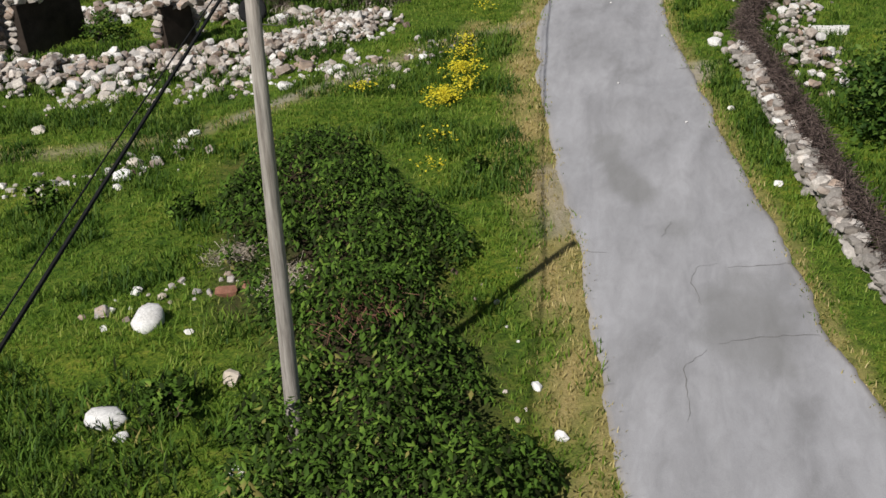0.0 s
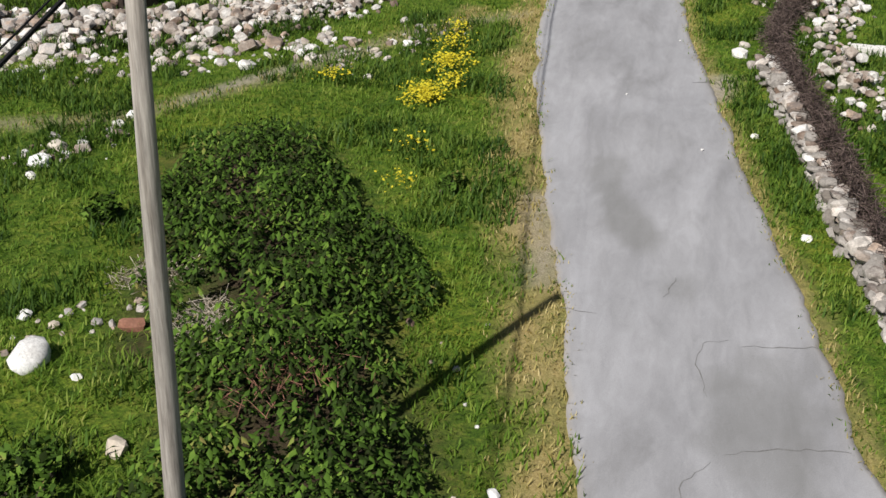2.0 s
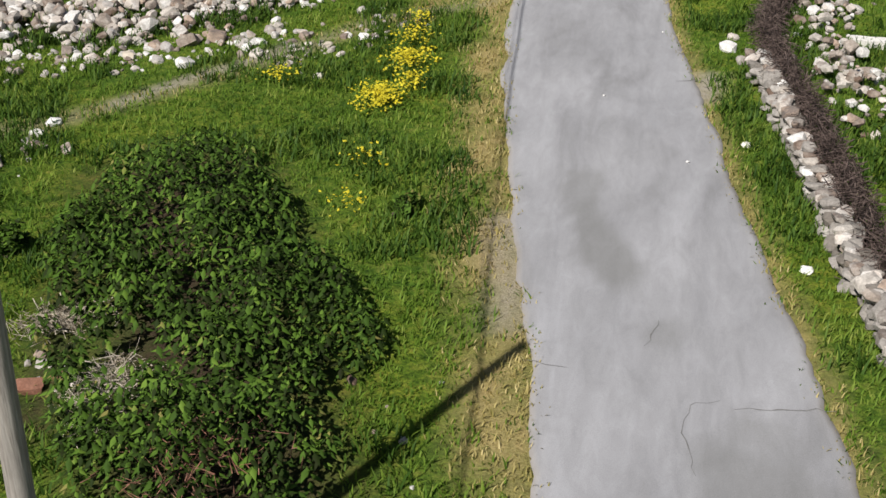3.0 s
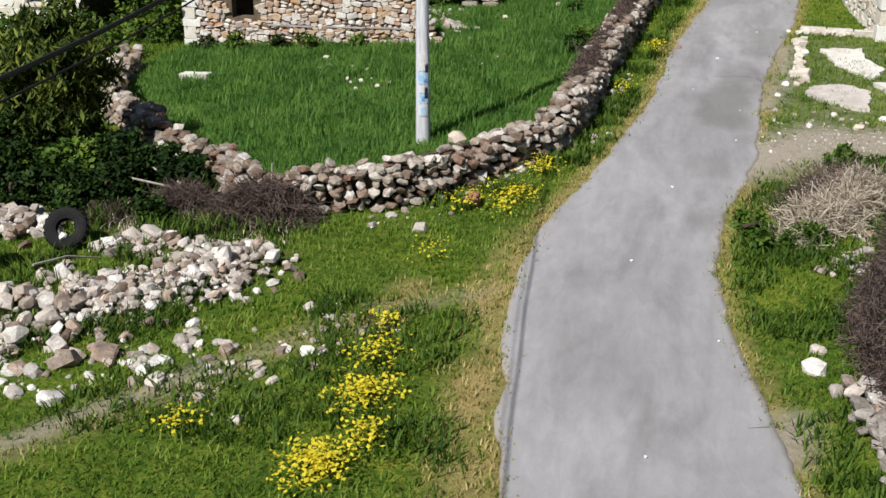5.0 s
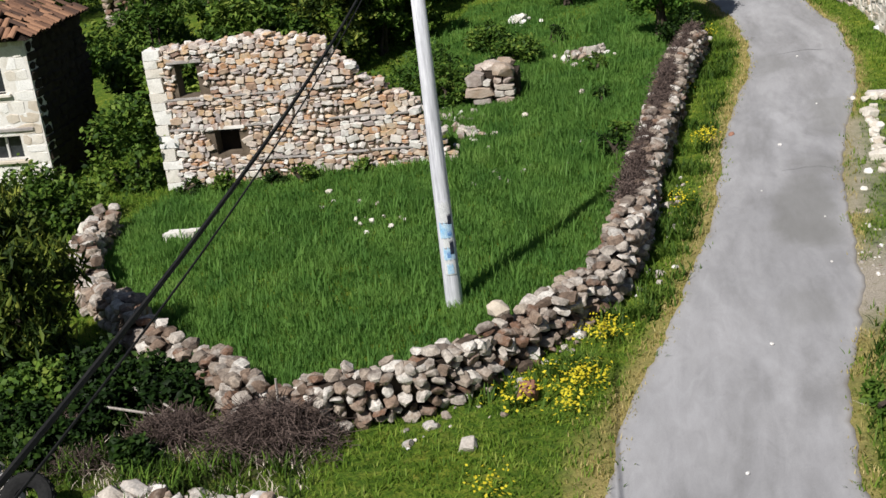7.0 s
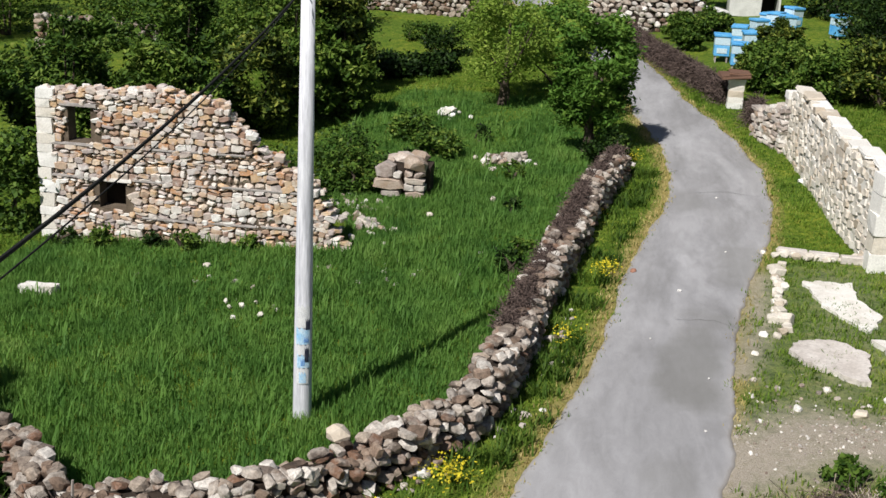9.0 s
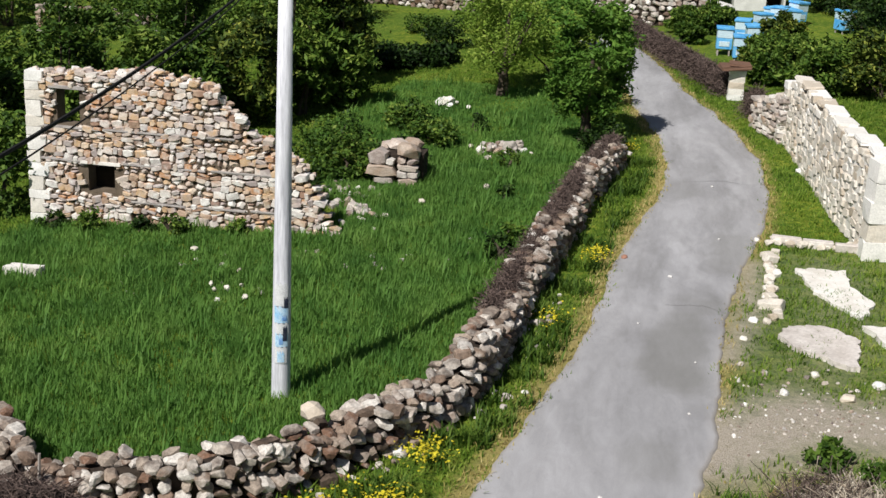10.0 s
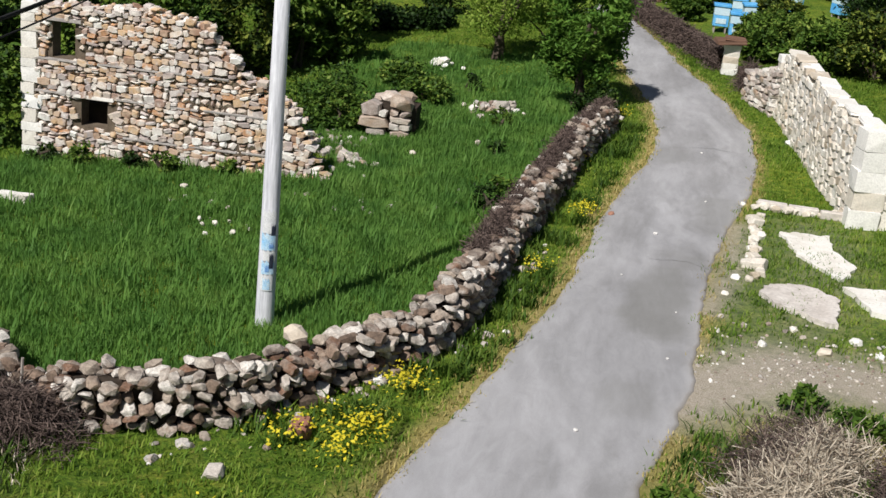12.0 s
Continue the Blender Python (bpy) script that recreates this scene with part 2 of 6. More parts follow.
M_STACK = surface("stack_stone", [(0.0, (0.36, 0.25, 0.17)), (0.3, (0.66, 0.6, 0.54)), (0.5, (0.34, 0.28, 0.25)), (0.75, (0.8, 0.77, 0.72)), (1.0, (0.46, 0.36, 0.3))], 4, 26, 0.9, 0.6, 0.02, vary="object")
RUIN_STONES = [(0.0, (0.46, 0.38, 0.29)), (0.2, (0.66, 0.6, 0.52)), (0.6, (0.76, 0.72, 0.65)), (0.8, (0.62, 0.55, 0.46)), (1.0, (0.84, 0.81, 0.76))]
M_RUIN = surface("ruin_stone", RUIN_STONES, 4, 20, 0.9, 0.4, 0.015, vary="object", mottle=0.24)
M_RUIN_I = surface("ruin_stone_fill", RUIN_STONES, 4, 20, 0.9, 0.4, 0.015, vary="island", mottle=0.24)
M_ROUGHSLAB = surface("grey_worn_concrete", [(0.25, (0.46, 0.41, 0.37)), (0.5, (0.62, 0.57, 0.53)), (0.75, (0.74, 0.7, 0.66))], 2, 16, 0.9, 0.4, 0.01, mottle=0.2)
M_GRIT = surface("white_grit", [(0.3, (0.7, 0.68, 0.65)), (0.7, (0.85, 0.84, 0.82))], 4, 30, 0.9, 0.3, 0.005)
M_BRICK = surface("red_stone", [(0.3, (0.25, 0.11, 0.07)), (0.7, (0.38, 0.2, 0.14))], 3, 30, 0.9, 0.4, 0.01)
M_NETTLE = leafy("nettle_leaf", [(0.0, (0.016, 0.02, 0.005)), (0.25, (0.02, 0.036, 0.006)), (0.5, (0.042, 0.085, 0.011)), (0.8, (0.085, 0.16, 0.02)), (0.93, (0.15, 0.24, 0.035)), (1.0, (0.22, 0.2, 0.06))], 1.1, rough=0.7, trans=0.08, jitter=0.8)
M_GRASS = leafy("meadow_grass", [(0.0, (0.045, 0.085, 0.013)), (0.35, (0.115, 0.215, 0.025)), (0.65, (0.225, 0.34, 0.046)), (1.0, (0.46, 0.47, 0.13))], 0.9, trans=0.45, jitter=0.5)
M_TALL = leafy("tall_field_grass", [(0.0, (0.034, 0.105, 0.022)), (0.3, (0.095, 0.22, 0.045)), (0.6, (0.165, 0.315, 0.066)), (0.85, (0.25, 0.39, 0.1)), (1.0, (0.37, 0.42, 0.16))], 0.8, trans=0.45, jitter=0.12)
M_DRYGRASS = leafy("dry_verge_grass", [(0.0, (0.17, 0.165, 0.04)), (0.5, (0.4, 0.33, 0.12)), (1.0, (0.66, 0.55, 0.28))], 1.4, trans=0.15)
M_FLOWER = leafy("yellow_blossom", [(0.0, (0.55, 0.45, 0.02)), (1.0, (0.8, 0.7, 0.06))], 2, trans=0.2)
M_BUSH = leafy("shrub_leaf", [(0.0, (0.012, 0.032, 0.007)), (0.4, (0.045, 0.095, 0.015)), (0.75, (0.105, 0.18, 0.027)), (1.0, (0.22, 0.28, 0.055))], 0.7, trans=0.16, jitter=0.7)
# Darker copy of the bush leaf: shade inside dense growth is in its colour.
M_SHADED_BUSH = leafy("shaded_dark_shrub_leaf", [(0.0, (0.006, 0.014, 0.004)), (0.5, (0.014, 0.034, 0.006)), (0.8, (0.034, 0.07, 0.012)), (1.0, (0.09, 0.14, 0.025))], 0.9, trans=0.05, jitter=0.7)
M_THICKET = leafy("thicket_leaf", [(0.0, (0.016, 0.04, 0.007)), (0.4, (0.055, 0.11, 0.016)), (0.75, (0.125, 0.2, 0.03)), (1.0, (0.25, 0.32, 0.065))], 0.7, trans=0.16, jitter=0.7)
M_LIME = leafy("light_tree_leaf", [(0.0, (0.07, 0.14, 0.02)), (0.5, (0.2, 0.31, 0.045)), (1.0, (0.4, 0.48, 0.1))], 0.8, trans=0.35)
M_RANK = leafy("rank_grass", [(0.0, (0.022, 0.055, 0.009)), (0.5, (0.065, 0.13, 0.018)), (1.0, (0.16, 0.24, 0.04))], 0.9, trans=0.3, jitter=0.7)
M_CONIFER = leafy("conifer_spray", [(0.0, (0.012, 0.026, 0.007)), (0.45, (0.04, 0.07, 0.012)), (0.75, (0.12, 0.16, 0.025)), (1.0, (0.3, 0.32, 0.06))], 0.8, trans=0.12, jitter=0.8)
M_TREE = leafy("walnut_leaf", [(0.0, (0.03, 0.085, 0.012)), (0.5, (0.09, 0.19, 0.028)), (1.0, (0.21, 0.33, 0.06))], 0.8)


# ---- building helpers ----
def smooth(t):
    return t * t * (3 - 2 * t)


def softplus(v):
    return np.log1p(np.exp(np.clip(v, -30, 30))) * 3


def ground_z(x, y):
    """The lie of the land."""
    x, y = np.clip(np.asarray(x, float), -24, 24), np.clip(np.asarray(y, float), -42, 55)
    z = -0.142 + 0.0376 * x - 0.0109 * y + 0.0374 * softplus(-(y + 8) / 3) + 0.000615 * x * y + 0.0404 * softplus((y - 8) / 3)
    return z + 0.018 * np.sin(x * 1.7 + 0.6 * y) + 0.016 * np.sin(y * 1.9 - 0.8 * x + 1)


ROAD = [(-60, 16.2, 3.4), (-40, 10.8, 3.4), (-30, 8.0, 4.1), (-26.4, 7.31, 3.68), (-23.3, 6.64, 3.24), (-20, 6.2, 3.25), (-16, 5.5, 3.3), (-12, 4.94, 3.4), (-9, 4.52, 3.25), (-6.5, 4.38, 3.1),
        (-4, 4.62, 3.0), (-2, 5.1, 2.95), (0, 5.42, 2.9), (2, 5.7, 2.6), (5, 6.02, 2.45), (8, 6.36, 2.7), (11, 6.95, 2.9), (14, 7.4, 2.65), (17, 7.42, 2.6),
        (20, 7.06, 2.4), (23, 6.4, 2.4), (26, 5.8, 2.0), (30, 5.1, 2.0), (36, 3.6, 2.2), (48, 0.0, 2.4), (70, -6, 2.6)]


def road_at(y):
    """Left and right edge of the road at y."""
    ys = [r[0] for r in ROAD]
    c, w = np.interp(y, ys, [r[1] for r in ROAD]), np.interp(y, ys, [r[2] for r in ROAD])
    return c - w / 2, c + w / 2


def mesh_ob(name, verts, faces, mat, parent=None, label="", shade=False):
    me = bpy.data.meshes.new(name)
    me.from_pydata([tuple(v) for v in verts], [], [tuple(f) for f in faces])
    me.materials.append(mat)
    if shade:
        me.shade_smooth()
    ob = new(name, me)
    if parent:
        ob.parent = parent
    if label:
        ob["label"] = label
    return ob


def fast_mesh(name, verts, faces, mat, parent=None, label=""):
    """The same for large numpy arrays of faces with one count of corners."""
    verts, faces = np.asarray(verts, np.float32), np.asarray(faces, np.int32)
    me = bpy.data.meshes.new(name)
    k = faces.shape[1]
    me.vertices.add(len(verts))
    me.vertices.foreach_set("co", verts.ravel())
    me.loops.add(faces.size)
    me.loops.foreach_set("vertex_index", faces.ravel())
    me.polygons.add(len(faces))
    me.polygons.foreach_set("loop_start", np.arange(0, faces.size, k, dtype=np.int32))
    me.update(calc_edges=True)
    me.materials.append(mat)
    ob = new(name, me)
    if parent:
        ob.parent = parent
    if label:
        ob["label"] = label
    return ob


def part(name, bm, material, parent, label="", shade=False):
    me = bpy.data.meshes.new(name)
    bm.to_mesh(me)
    bm.free()
    me.materials.append(material)
    if shade:
        me.shade_smooth()
    ob = new(name, me)
    ob.parent = parent
    if label:
        ob["label"] = label
    return ob


def thing(name, at, label, category, group="", kind=""):
    ob = new(name)
    ob.location = at
    ob.empty_display_size = 0.2
    return tagged(ob, label, category, group, kind)


def box_bm(size, at=(0, 0, 0), bevel=0.01, jitter=0.0, seed=0):
    bm = bmesh.new()
    bmesh.ops.create_cube(bm, size=1, matrix=Matrix.Translation(at) @ Matrix.Diagonal((*size, 1)))
    if bevel:
        bmesh.ops.bevel(bm, geom=list(bm.edges), offset=bevel, segments=1, affect="EDGES")
    if jitter:
        r = random.Random(seed)
        for v in bm.verts:
            v.co += Vector([r.uniform(-jitter, jitter) for _ in range(3)])
    return bm


def tube_bm(points, radii, sides=8, cap=True):
    """A round bar through points with a radius at each."""
    bm = bmesh.new()
    rings = []
    for i, (p, r) in enumerate(zip(points, radii)):
        p = Vector(p)
        d = (Vector(points[min(i + 1, len(points) - 1)]) - Vector(points[max(i - 1, 0)])).normalized()
        a = d.cross(Vector((0.31, 0.92, 0.2))).normalized()
        b = d.cross(a)
        rings.append([bm.verts.new(p + r * (math.cos(k * 2 * math.pi / sides) * a + math.sin(k * 2 * math.pi / sides) * b)) for k in range(sides)])
    for u, v in zip(rings, rings[1:]):
        for k in range(sides):
            bm.faces.new((u[k], u[(k + 1) % sides], v[(k + 1) % sides], v[k]))
    if cap:
        bm.faces.new(rings[0])
        bm.faces.new(rings[-1])
    bmesh.ops.recalc_face_normals(bm, faces=bm.faces)
    return bm


def hull(seed, power=4.0, count=18):
    """One broken stone of about unit size: the hull of points on a rounded block."""
    r = np.random.default_rng(seed)
    p = r.normal(size=(count, 3))
    p /= (np.abs(p) ** power).sum(1, keepdims=True) ** (1 / power)
    p *= 0.5 * r.uniform(0.86, 1.06, (count, 1))
    bm = bmesh.new()
    for q in p:
        bm.verts.new(q)
    out = bmesh.ops.convex_hull(bm, input=bm.verts)
    bmesh.ops.delete(bm, geom=[g for g in out["geom_interior"] if isinstance(g, bmesh.types.BMVert)], context="VERTS")
    bmesh.ops.triangulate(bm, faces=bm.faces)
    me = bpy.data.meshes.new("stone")
    bm.to_mesh(me)
    bm.free()
    v = np.array([x.co for x in me.vertices])
    f = np.array([list(x.vertices) for x in me.polygons])
    return me, v, f


BLOCKS = [hull(100 + i, 4.0, 30) for i in range(14)]
ROUNDS = [hull(200 + i, 2.7, 28) for i in range(14)]


def squared(seed):
    """One roughly squared building stone: a box with uneven chamfered corners."""
    r = np.random.default_rng(seed)
    bm = bmesh.new()
    for sx in (-1, 1):
        for sy in (-1, 1):
            for sz in (-1, 1):
                corner = np.array([sx, sy, sz]) * 0.5 * r.uniform(0.86, 1.0, 3)
                for k in range(3):
                    c = corner.copy()
                    c[k] *= 1 - r.uniform(0.05, 0.2)
                    bm.verts.new(c)
    out = bmesh.ops.convex_hull(bm, input=bm.verts)
    bmesh.ops.delete(bm, geom=[g for g in out["geom_interior"] if isinstance(g, bmesh.types.BMVert)], context="VERTS")
    bmesh.ops.triangulate(bm, faces=bm.faces)
    me = bpy.data.meshes.new("stone")
    bm.to_mesh(me)
    bm.free()
    return me, np.array([x.co for x in me.vertices]), np.array([list(x.vertices) for x in me.polygons])


SQUARED = [squared(300 + i) for i in range(16)]
OVALS = [hull(700 + i, 2.3, 70) for i in range(4)]
for shape in OVALS:
    shape[0].shade_smooth()


def faced(seed):
    """One flat-faced wall stone: an uneven six-sided block with worn front and back edges."""
    r = np.random.default_rng(seed)
    n = 6
    turn = np.array([0.62, 1.57, 2.52, 3.76, 4.71, 5.66]) + r.uniform(-0.22, 0.22, n)
    c, s = np.cos(turn), np.sin(turn)
    k = 0.5 / (np.abs(c) ** 5 + np.abs(s) ** 5) ** 0.2 * r.uniform(0.9, 1.08, n)
    rings = []
    for depth, inset in ((-0.5, 0.86), (-0.4, 1.0), (0.4, 1.0), (0.5, 0.86)):
        rings.append(np.stack([c * k * inset + r.uniform(-0.02, 0.02, n), np.full(n, depth) + r.uniform(-0.03, 0.03, n), s * k * inset + r.uniform(-0.02, 0.02, n)], 1))
    f = []
    for a in range(3):
        for i in range(n):
            p, q = a * n + i, a * n + (i + 1) % n
            f += [(p, q, q + n), (p, q + n, p + n)]
    f += [(0, i + 1, i) for i in range(1, n - 1)] + [(3 * n, 3 * n + i, 3 * n + i + 1) for i in range(1, n - 1)]
    me = bpy.data.meshes.new("stone")
    me.from_pydata(np.vstack(rings).tolist(), [], f)
    bm = bmesh.new()
    bm.from_mesh(me)
    bmesh.ops.recalc_face_normals(bm, faces=bm.faces)
    bm.to_mesh(me)
    bm.free()
    return me, np.array([x.co for x in me.vertices]), np.array([list(x.vertices) for x in me.polygons])


FACED = [faced(500 + i) for i in range(18)]


def with_material(meshes, mat):
    """The same stones in another material, sharing one mesh a shape."""
    out = []
    for me, v, f in meshes:
        c = me.copy()
        c.materials.append(mat)
        out.append((c, v, f))
    return out


def lay(stones, parent, piece, shapes, mat_fill, single):
    """Stones as (place, turn matrix, size): those that single() picks become pieces of their own, at most 300, the rest one joined part."""
    vs, fs, base, made = [], [], 0, 0
    for i, (at, turn, size) in enumerate(stones):
        me, v, f = shapes[i % len(shapes)]
        if made < 300 and single(at):
            ob = new(piece, me)
            ob.matrix_basis = Matrix.Translation(Vector(at) - parent.location) @ turn.to_4x4() @ Matrix.Diagonal((*size, 1))
            ob.parent = parent
            made += 1
            continue
        m = np.array(turn)
        vs.append((v * np.array(size)) @ m.T + np.array(at) - np.array(parent.location))
        fs.append(f + base)
        base += len(v)
    if vs:
        ob = fast_mesh(piece + "_fill", np.vstack(vs), np.vstack(fs), mat_fill, parent)
        ob.data.shade_flat()
        ob["kind"] = "stuff"


def along(path, step):
    """Points evenly along a line of (x, y), with their headings."""
    p = np.array(path, float)
    seg = np.linalg.norm(np.diff(p, axis=0), axis=1)
    s = np.r_[0, np.cumsum(seg)]
    out = []
    t = 0.0
    while t < s[-1]:
        x, y = np.interp(t, s, p[:, 0]), np.interp(t, s, p[:, 1])
        x2, y2 = np.interp(min(t + 0.3, s[-1]), s, p[:, 0]), np.interp(min(t + 0.3, s[-1]), s, p[:, 1])
        x1, y1 = np.interp(max(t - 0.3, 0), s, p[:, 0]), np.interp(max(t - 0.3, 0), s, p[:, 1])
        out.append((x, y, math.atan2(y2 - y1, x2 - x1), t / s[-1]))
        t += step() if callable(step) else step
    return out


def dry_wall(name, path, high, thick, label, single, mats, size=(0.3, 0.19), shapes=None, seed=1, core=None, lean=0.1, wild=1.0, sides=(-1, 1), recess=0.15, tops=True):
    """A dry-stone wall along a line of (x, y); high: height as a function of the share of its length."""
    r = np.random.default_rng(seed)
    x0, y0 = path[0]
    wall = thing(name, (x0, y0, float(ground_z(x0, y0))), label, "stone wall")
    spine = along(path, 0.35)
    vs, fs = [], []
    for x, y, h, s in spine:
        g = float(ground_z(x, y))
        n = np.array([-math.sin(h), math.cos(h)])
        top = g + high(s) - 0.1
        half = thick / 2 - recess
        for dx, z in ((-half - lean * 0.6, g - 0.25), (half + lean * 0.6, g - 0.25), (half - lean * 0.5, top), (lean * 0.5 - half, top)):
            vs.append((x + n[0] * dx - x0, y + n[1] * dx - y0, z - wall.location.z))
    for i in range(len(spine) - 1):
        for k in range(4):
            fs.append((4 * i + k, 4 * i + (k + 1) % 4, 4 * i + 4 + (k + 1) % 4, 4 * i + 4 + k))
    fs += [(3, 2, 1, 0), tuple(4 * (len(spine) - 1) + k for k in range(4))]
    # The core's dark tone also carries the shade in the stone gaps.
    mesh_ob("core", vs, fs, core or M_SHADED_EARTH, wall)
    stones = []
    course = size[1]
    top_courses = int(max(high(s) for s in np.linspace(0, 1, 30)) / course) + 1
    for side in sides:
        for k in range(top_courses):
            for x, y, h, s in along(path, lambda: r.uniform(0.7, 1.35) * size[0]):
                if (k + 0.6) * course > high(s) + r.uniform(-0.06, 0.08):
                    continue
                up = (k + 0.5) / top_courses
                off = side * (thick / 2 - 0.11 - lean * (up - 0.5) + r.uniform(-0.07, 0.06) * min(1, wild))
                n = (-math.sin(h) * off, math.cos(h) * off)
                g = float(ground_z(x, y))
                stones.append(((x + n[0], y + n[1], g + (k + 0.45) * course + r.uniform(-0.03, 0.03)),
                               Euler((r.uniform(-0.4, 0.4) * wild, r.uniform(-0.5, 0.5) * wild, h + r.uniform(-0.4, 0.4) * wild)).to_matrix(),
                               (r.uniform(0.58, 1.34) ** wild * size[0], 0.26 + r.uniform(-0.06, 0.06) * min(1, wild), r.uniform(0.68, 1.3) ** wild * course)))
    for x, y, h, s in along(path, lambda: r.uniform(0.5, 0.8) * size[0]) if tops else ():
        off = r.uniform(-0.5, 0.5) * thick * 0.7
        stones.append(((x - math.sin(h) * off, y + math.cos(h) * off, float(ground_z(x, y)) + high(s) - 0.06 + r.uniform(-0.05, 0.1)),
                       Euler((r.uniform(-0.4, 0.4), r.uniform(-0.4, 0.4), r.uniform(0, 6))).to_matrix(),
                       (r.uniform(0.7, 1.4) * size[0], r.uniform(0.2, 0.34), r.uniform(0.7, 1.3) * course)))
    lay(stones, wall, "stone", shapes or mats[0], mats[1], single)
    return wall


def blades(name, xs, ys, height, width, mat, label, per=5, spread=0.09, seed=3, bend=0.5, category="grass"):
    """Tufts of grass at the places given, each of a few bent blades."""
    r = np.random.default_rng(seed)
    n = len(xs) * per
    x = np.repeat(xs, per) + r.normal(0, spread, n)
    y = np.repeat(ys, per) + r.normal(0, spread, n)
    z = ground_z(x, y) - 0.01
    hgt = np.repeat(np.broadcast_to(height, len(xs)), per) * r.uniform(0.5, 1.2, n)
    a = r.uniform(0, 2 * np.pi, n)
    d = np.stack([np.cos(a), np.sin(a), np.zeros(n)], 1)
    w = width * r.uniform(0.7, 1.3, n)
    side = np.stack([-np.sin(a), np.cos(a), np.zeros(n)], 1) * w[:, None] / 2
    foot = np.stack([x, y, z], 1)
    out = r.uniform(0.1, 1.0, n) * bend * hgt
    mid = foot + d * (out * 0.35)[:, None] + np.stack([np.zeros(n), np.zeros(n), hgt * 0.6], 1)
    tip = foot + d * out[:, None] + np.stack([np.zeros(n), np.zeros(n), hgt], 1)
    v = np.stack([foot - side, foot + side, mid + side * 0.8, mid - side * 0.8, tip], 1).reshape(-1, 3)
    i = np.arange(n) * 5
    f = np.concatenate([np.stack([i, i + 1, i + 2], 1), np.stack([i, i + 2, i + 3], 1), np.stack([i + 3, i + 2, i + 4], 1)])
    return tagged(fast_mesh(name, v, f, mat), label, category, kind="stuff")


def leaves_mesh(name, c, size, mat, parent=None, seed=5, up=0.5, label="", slim=0.32, hang=0.0):
    """Leaves at the points c: folded rhombs, two triangles each, that face partly upwards. hang: how far they point down."""
    r = np.random.default_rng(seed)
    n = len(c)
    nor = r.normal(size=(n, 3))
    nor[:, 2] = np.abs(nor[:, 2]) + up
    nor /= np.linalg.norm(nor, axis=1, keepdims=True)
    t = np.cross(nor, r.normal(size=(n, 3)))
    t /= np.linalg.norm(t, axis=1, keepdims=True)
    if hang:
        t[:, 2] -= hang
        t /= np.linalg.norm(t, axis=1, keepdims=True)
        nor = np.cross(t, np.cross(nor, t))
        nor /= np.linalg.norm(nor, axis=1, keepdims=True)
    b = np.cross(nor, t)
    s = size * r.uniform(0.6, 1.35, n)[:, None]
    v = np.stack([c - t * s * 0.5, c + b * s * slim - nor * s * 0.08, c + t * s * 0.5, c - b * s * slim - nor * s * 0.08], 1).reshape(-1, 3)
    i = np.arange(n) * 4
    f = np.concatenate([np.stack([i, i + 1, i + 2], 1), np.stack([i, i + 2, i + 3], 1)])
    return fast_mesh(name, v, f, mat, parent, label)


def shrub(name, at, radii, count, leaf, mat, label, category, seed=1, trunk=0.0, clumps=26, stems=5, base=0.0, group="", tight=0.2, slim=0.32, hang=0.0):
    """A bush or tree: tapered stem and limbs, and a crown of leaf clumps with gaps. trunk: clear height under the crown."""
    r = np.random.default_rng(seed)
    x, y = at
    g = float(ground_z(x, y))
    ob = thing(name, (x, y, g), label, category, group)
    rx, ry, rz = radii
    mid = np.array([0, 0, trunk + rz * 0.9 + base])
    cl = r.normal(size=(clumps, 3))
    cl /= np.linalg.norm(cl, axis=1, keepdims=True)
    cl *= (r.uniform(0.35, 1.0, clumps) ** 0.6)[:, None]
    cl = cl * np.array([rx, ry, rz]) + mid
    cl[:, 2] = np.maximum(cl[:, 2], trunk + 0.12)
    if trunk > 0.25:
        top = mid[2] + rz * 0.3
        part("trunk", tube_bm([(0, 0, -0.2), (0.03, 0.02, trunk * 0.6), (0.02, -0.05, trunk), (0.08, 0.04, top)],
                              [0.16 + 0.05 * rx, 0.12 + 0.04 * rx, 0.1 + 0.03 * rx, 0.03], 9), M_BARK, ob, "dark rough bark")
    starts = [(r.uniform(-0.15, 0.15), r.uniform(-0.15, 0.15), -0.1) if trunk <= 0.25 else (0.02, 0, trunk * r.uniform(0.7, 1.1)) for _ in range(stems)]
    for k in range(stems):
        end = cl[k % clumps]
        s = np.array(starts[k])
        bend = s + (end - s) * 0.5 + r.normal(0, 0.12, 3)
        part("limb", tube_bm([tuple(s), tuple(bend), tuple(end)], [0.06 + 0.012 * rx, 0.04, 0.012], 6), M_BARK, ob)
    which = r.integers(0, clumps, count)
    size = tight * (rx * ry * rz) ** (1 / 3)
    pts = cl[which] + r.normal(0, 1, (count, 3)) * np.array([size, size, size * 0.75])
    pts[:, 2] = np.maximum(pts[:, 2], 0.05)
    leaves_mesh("crown", pts, leaf, mat, ob, seed + 50, 0.6, "", slim, hang)
    return ob


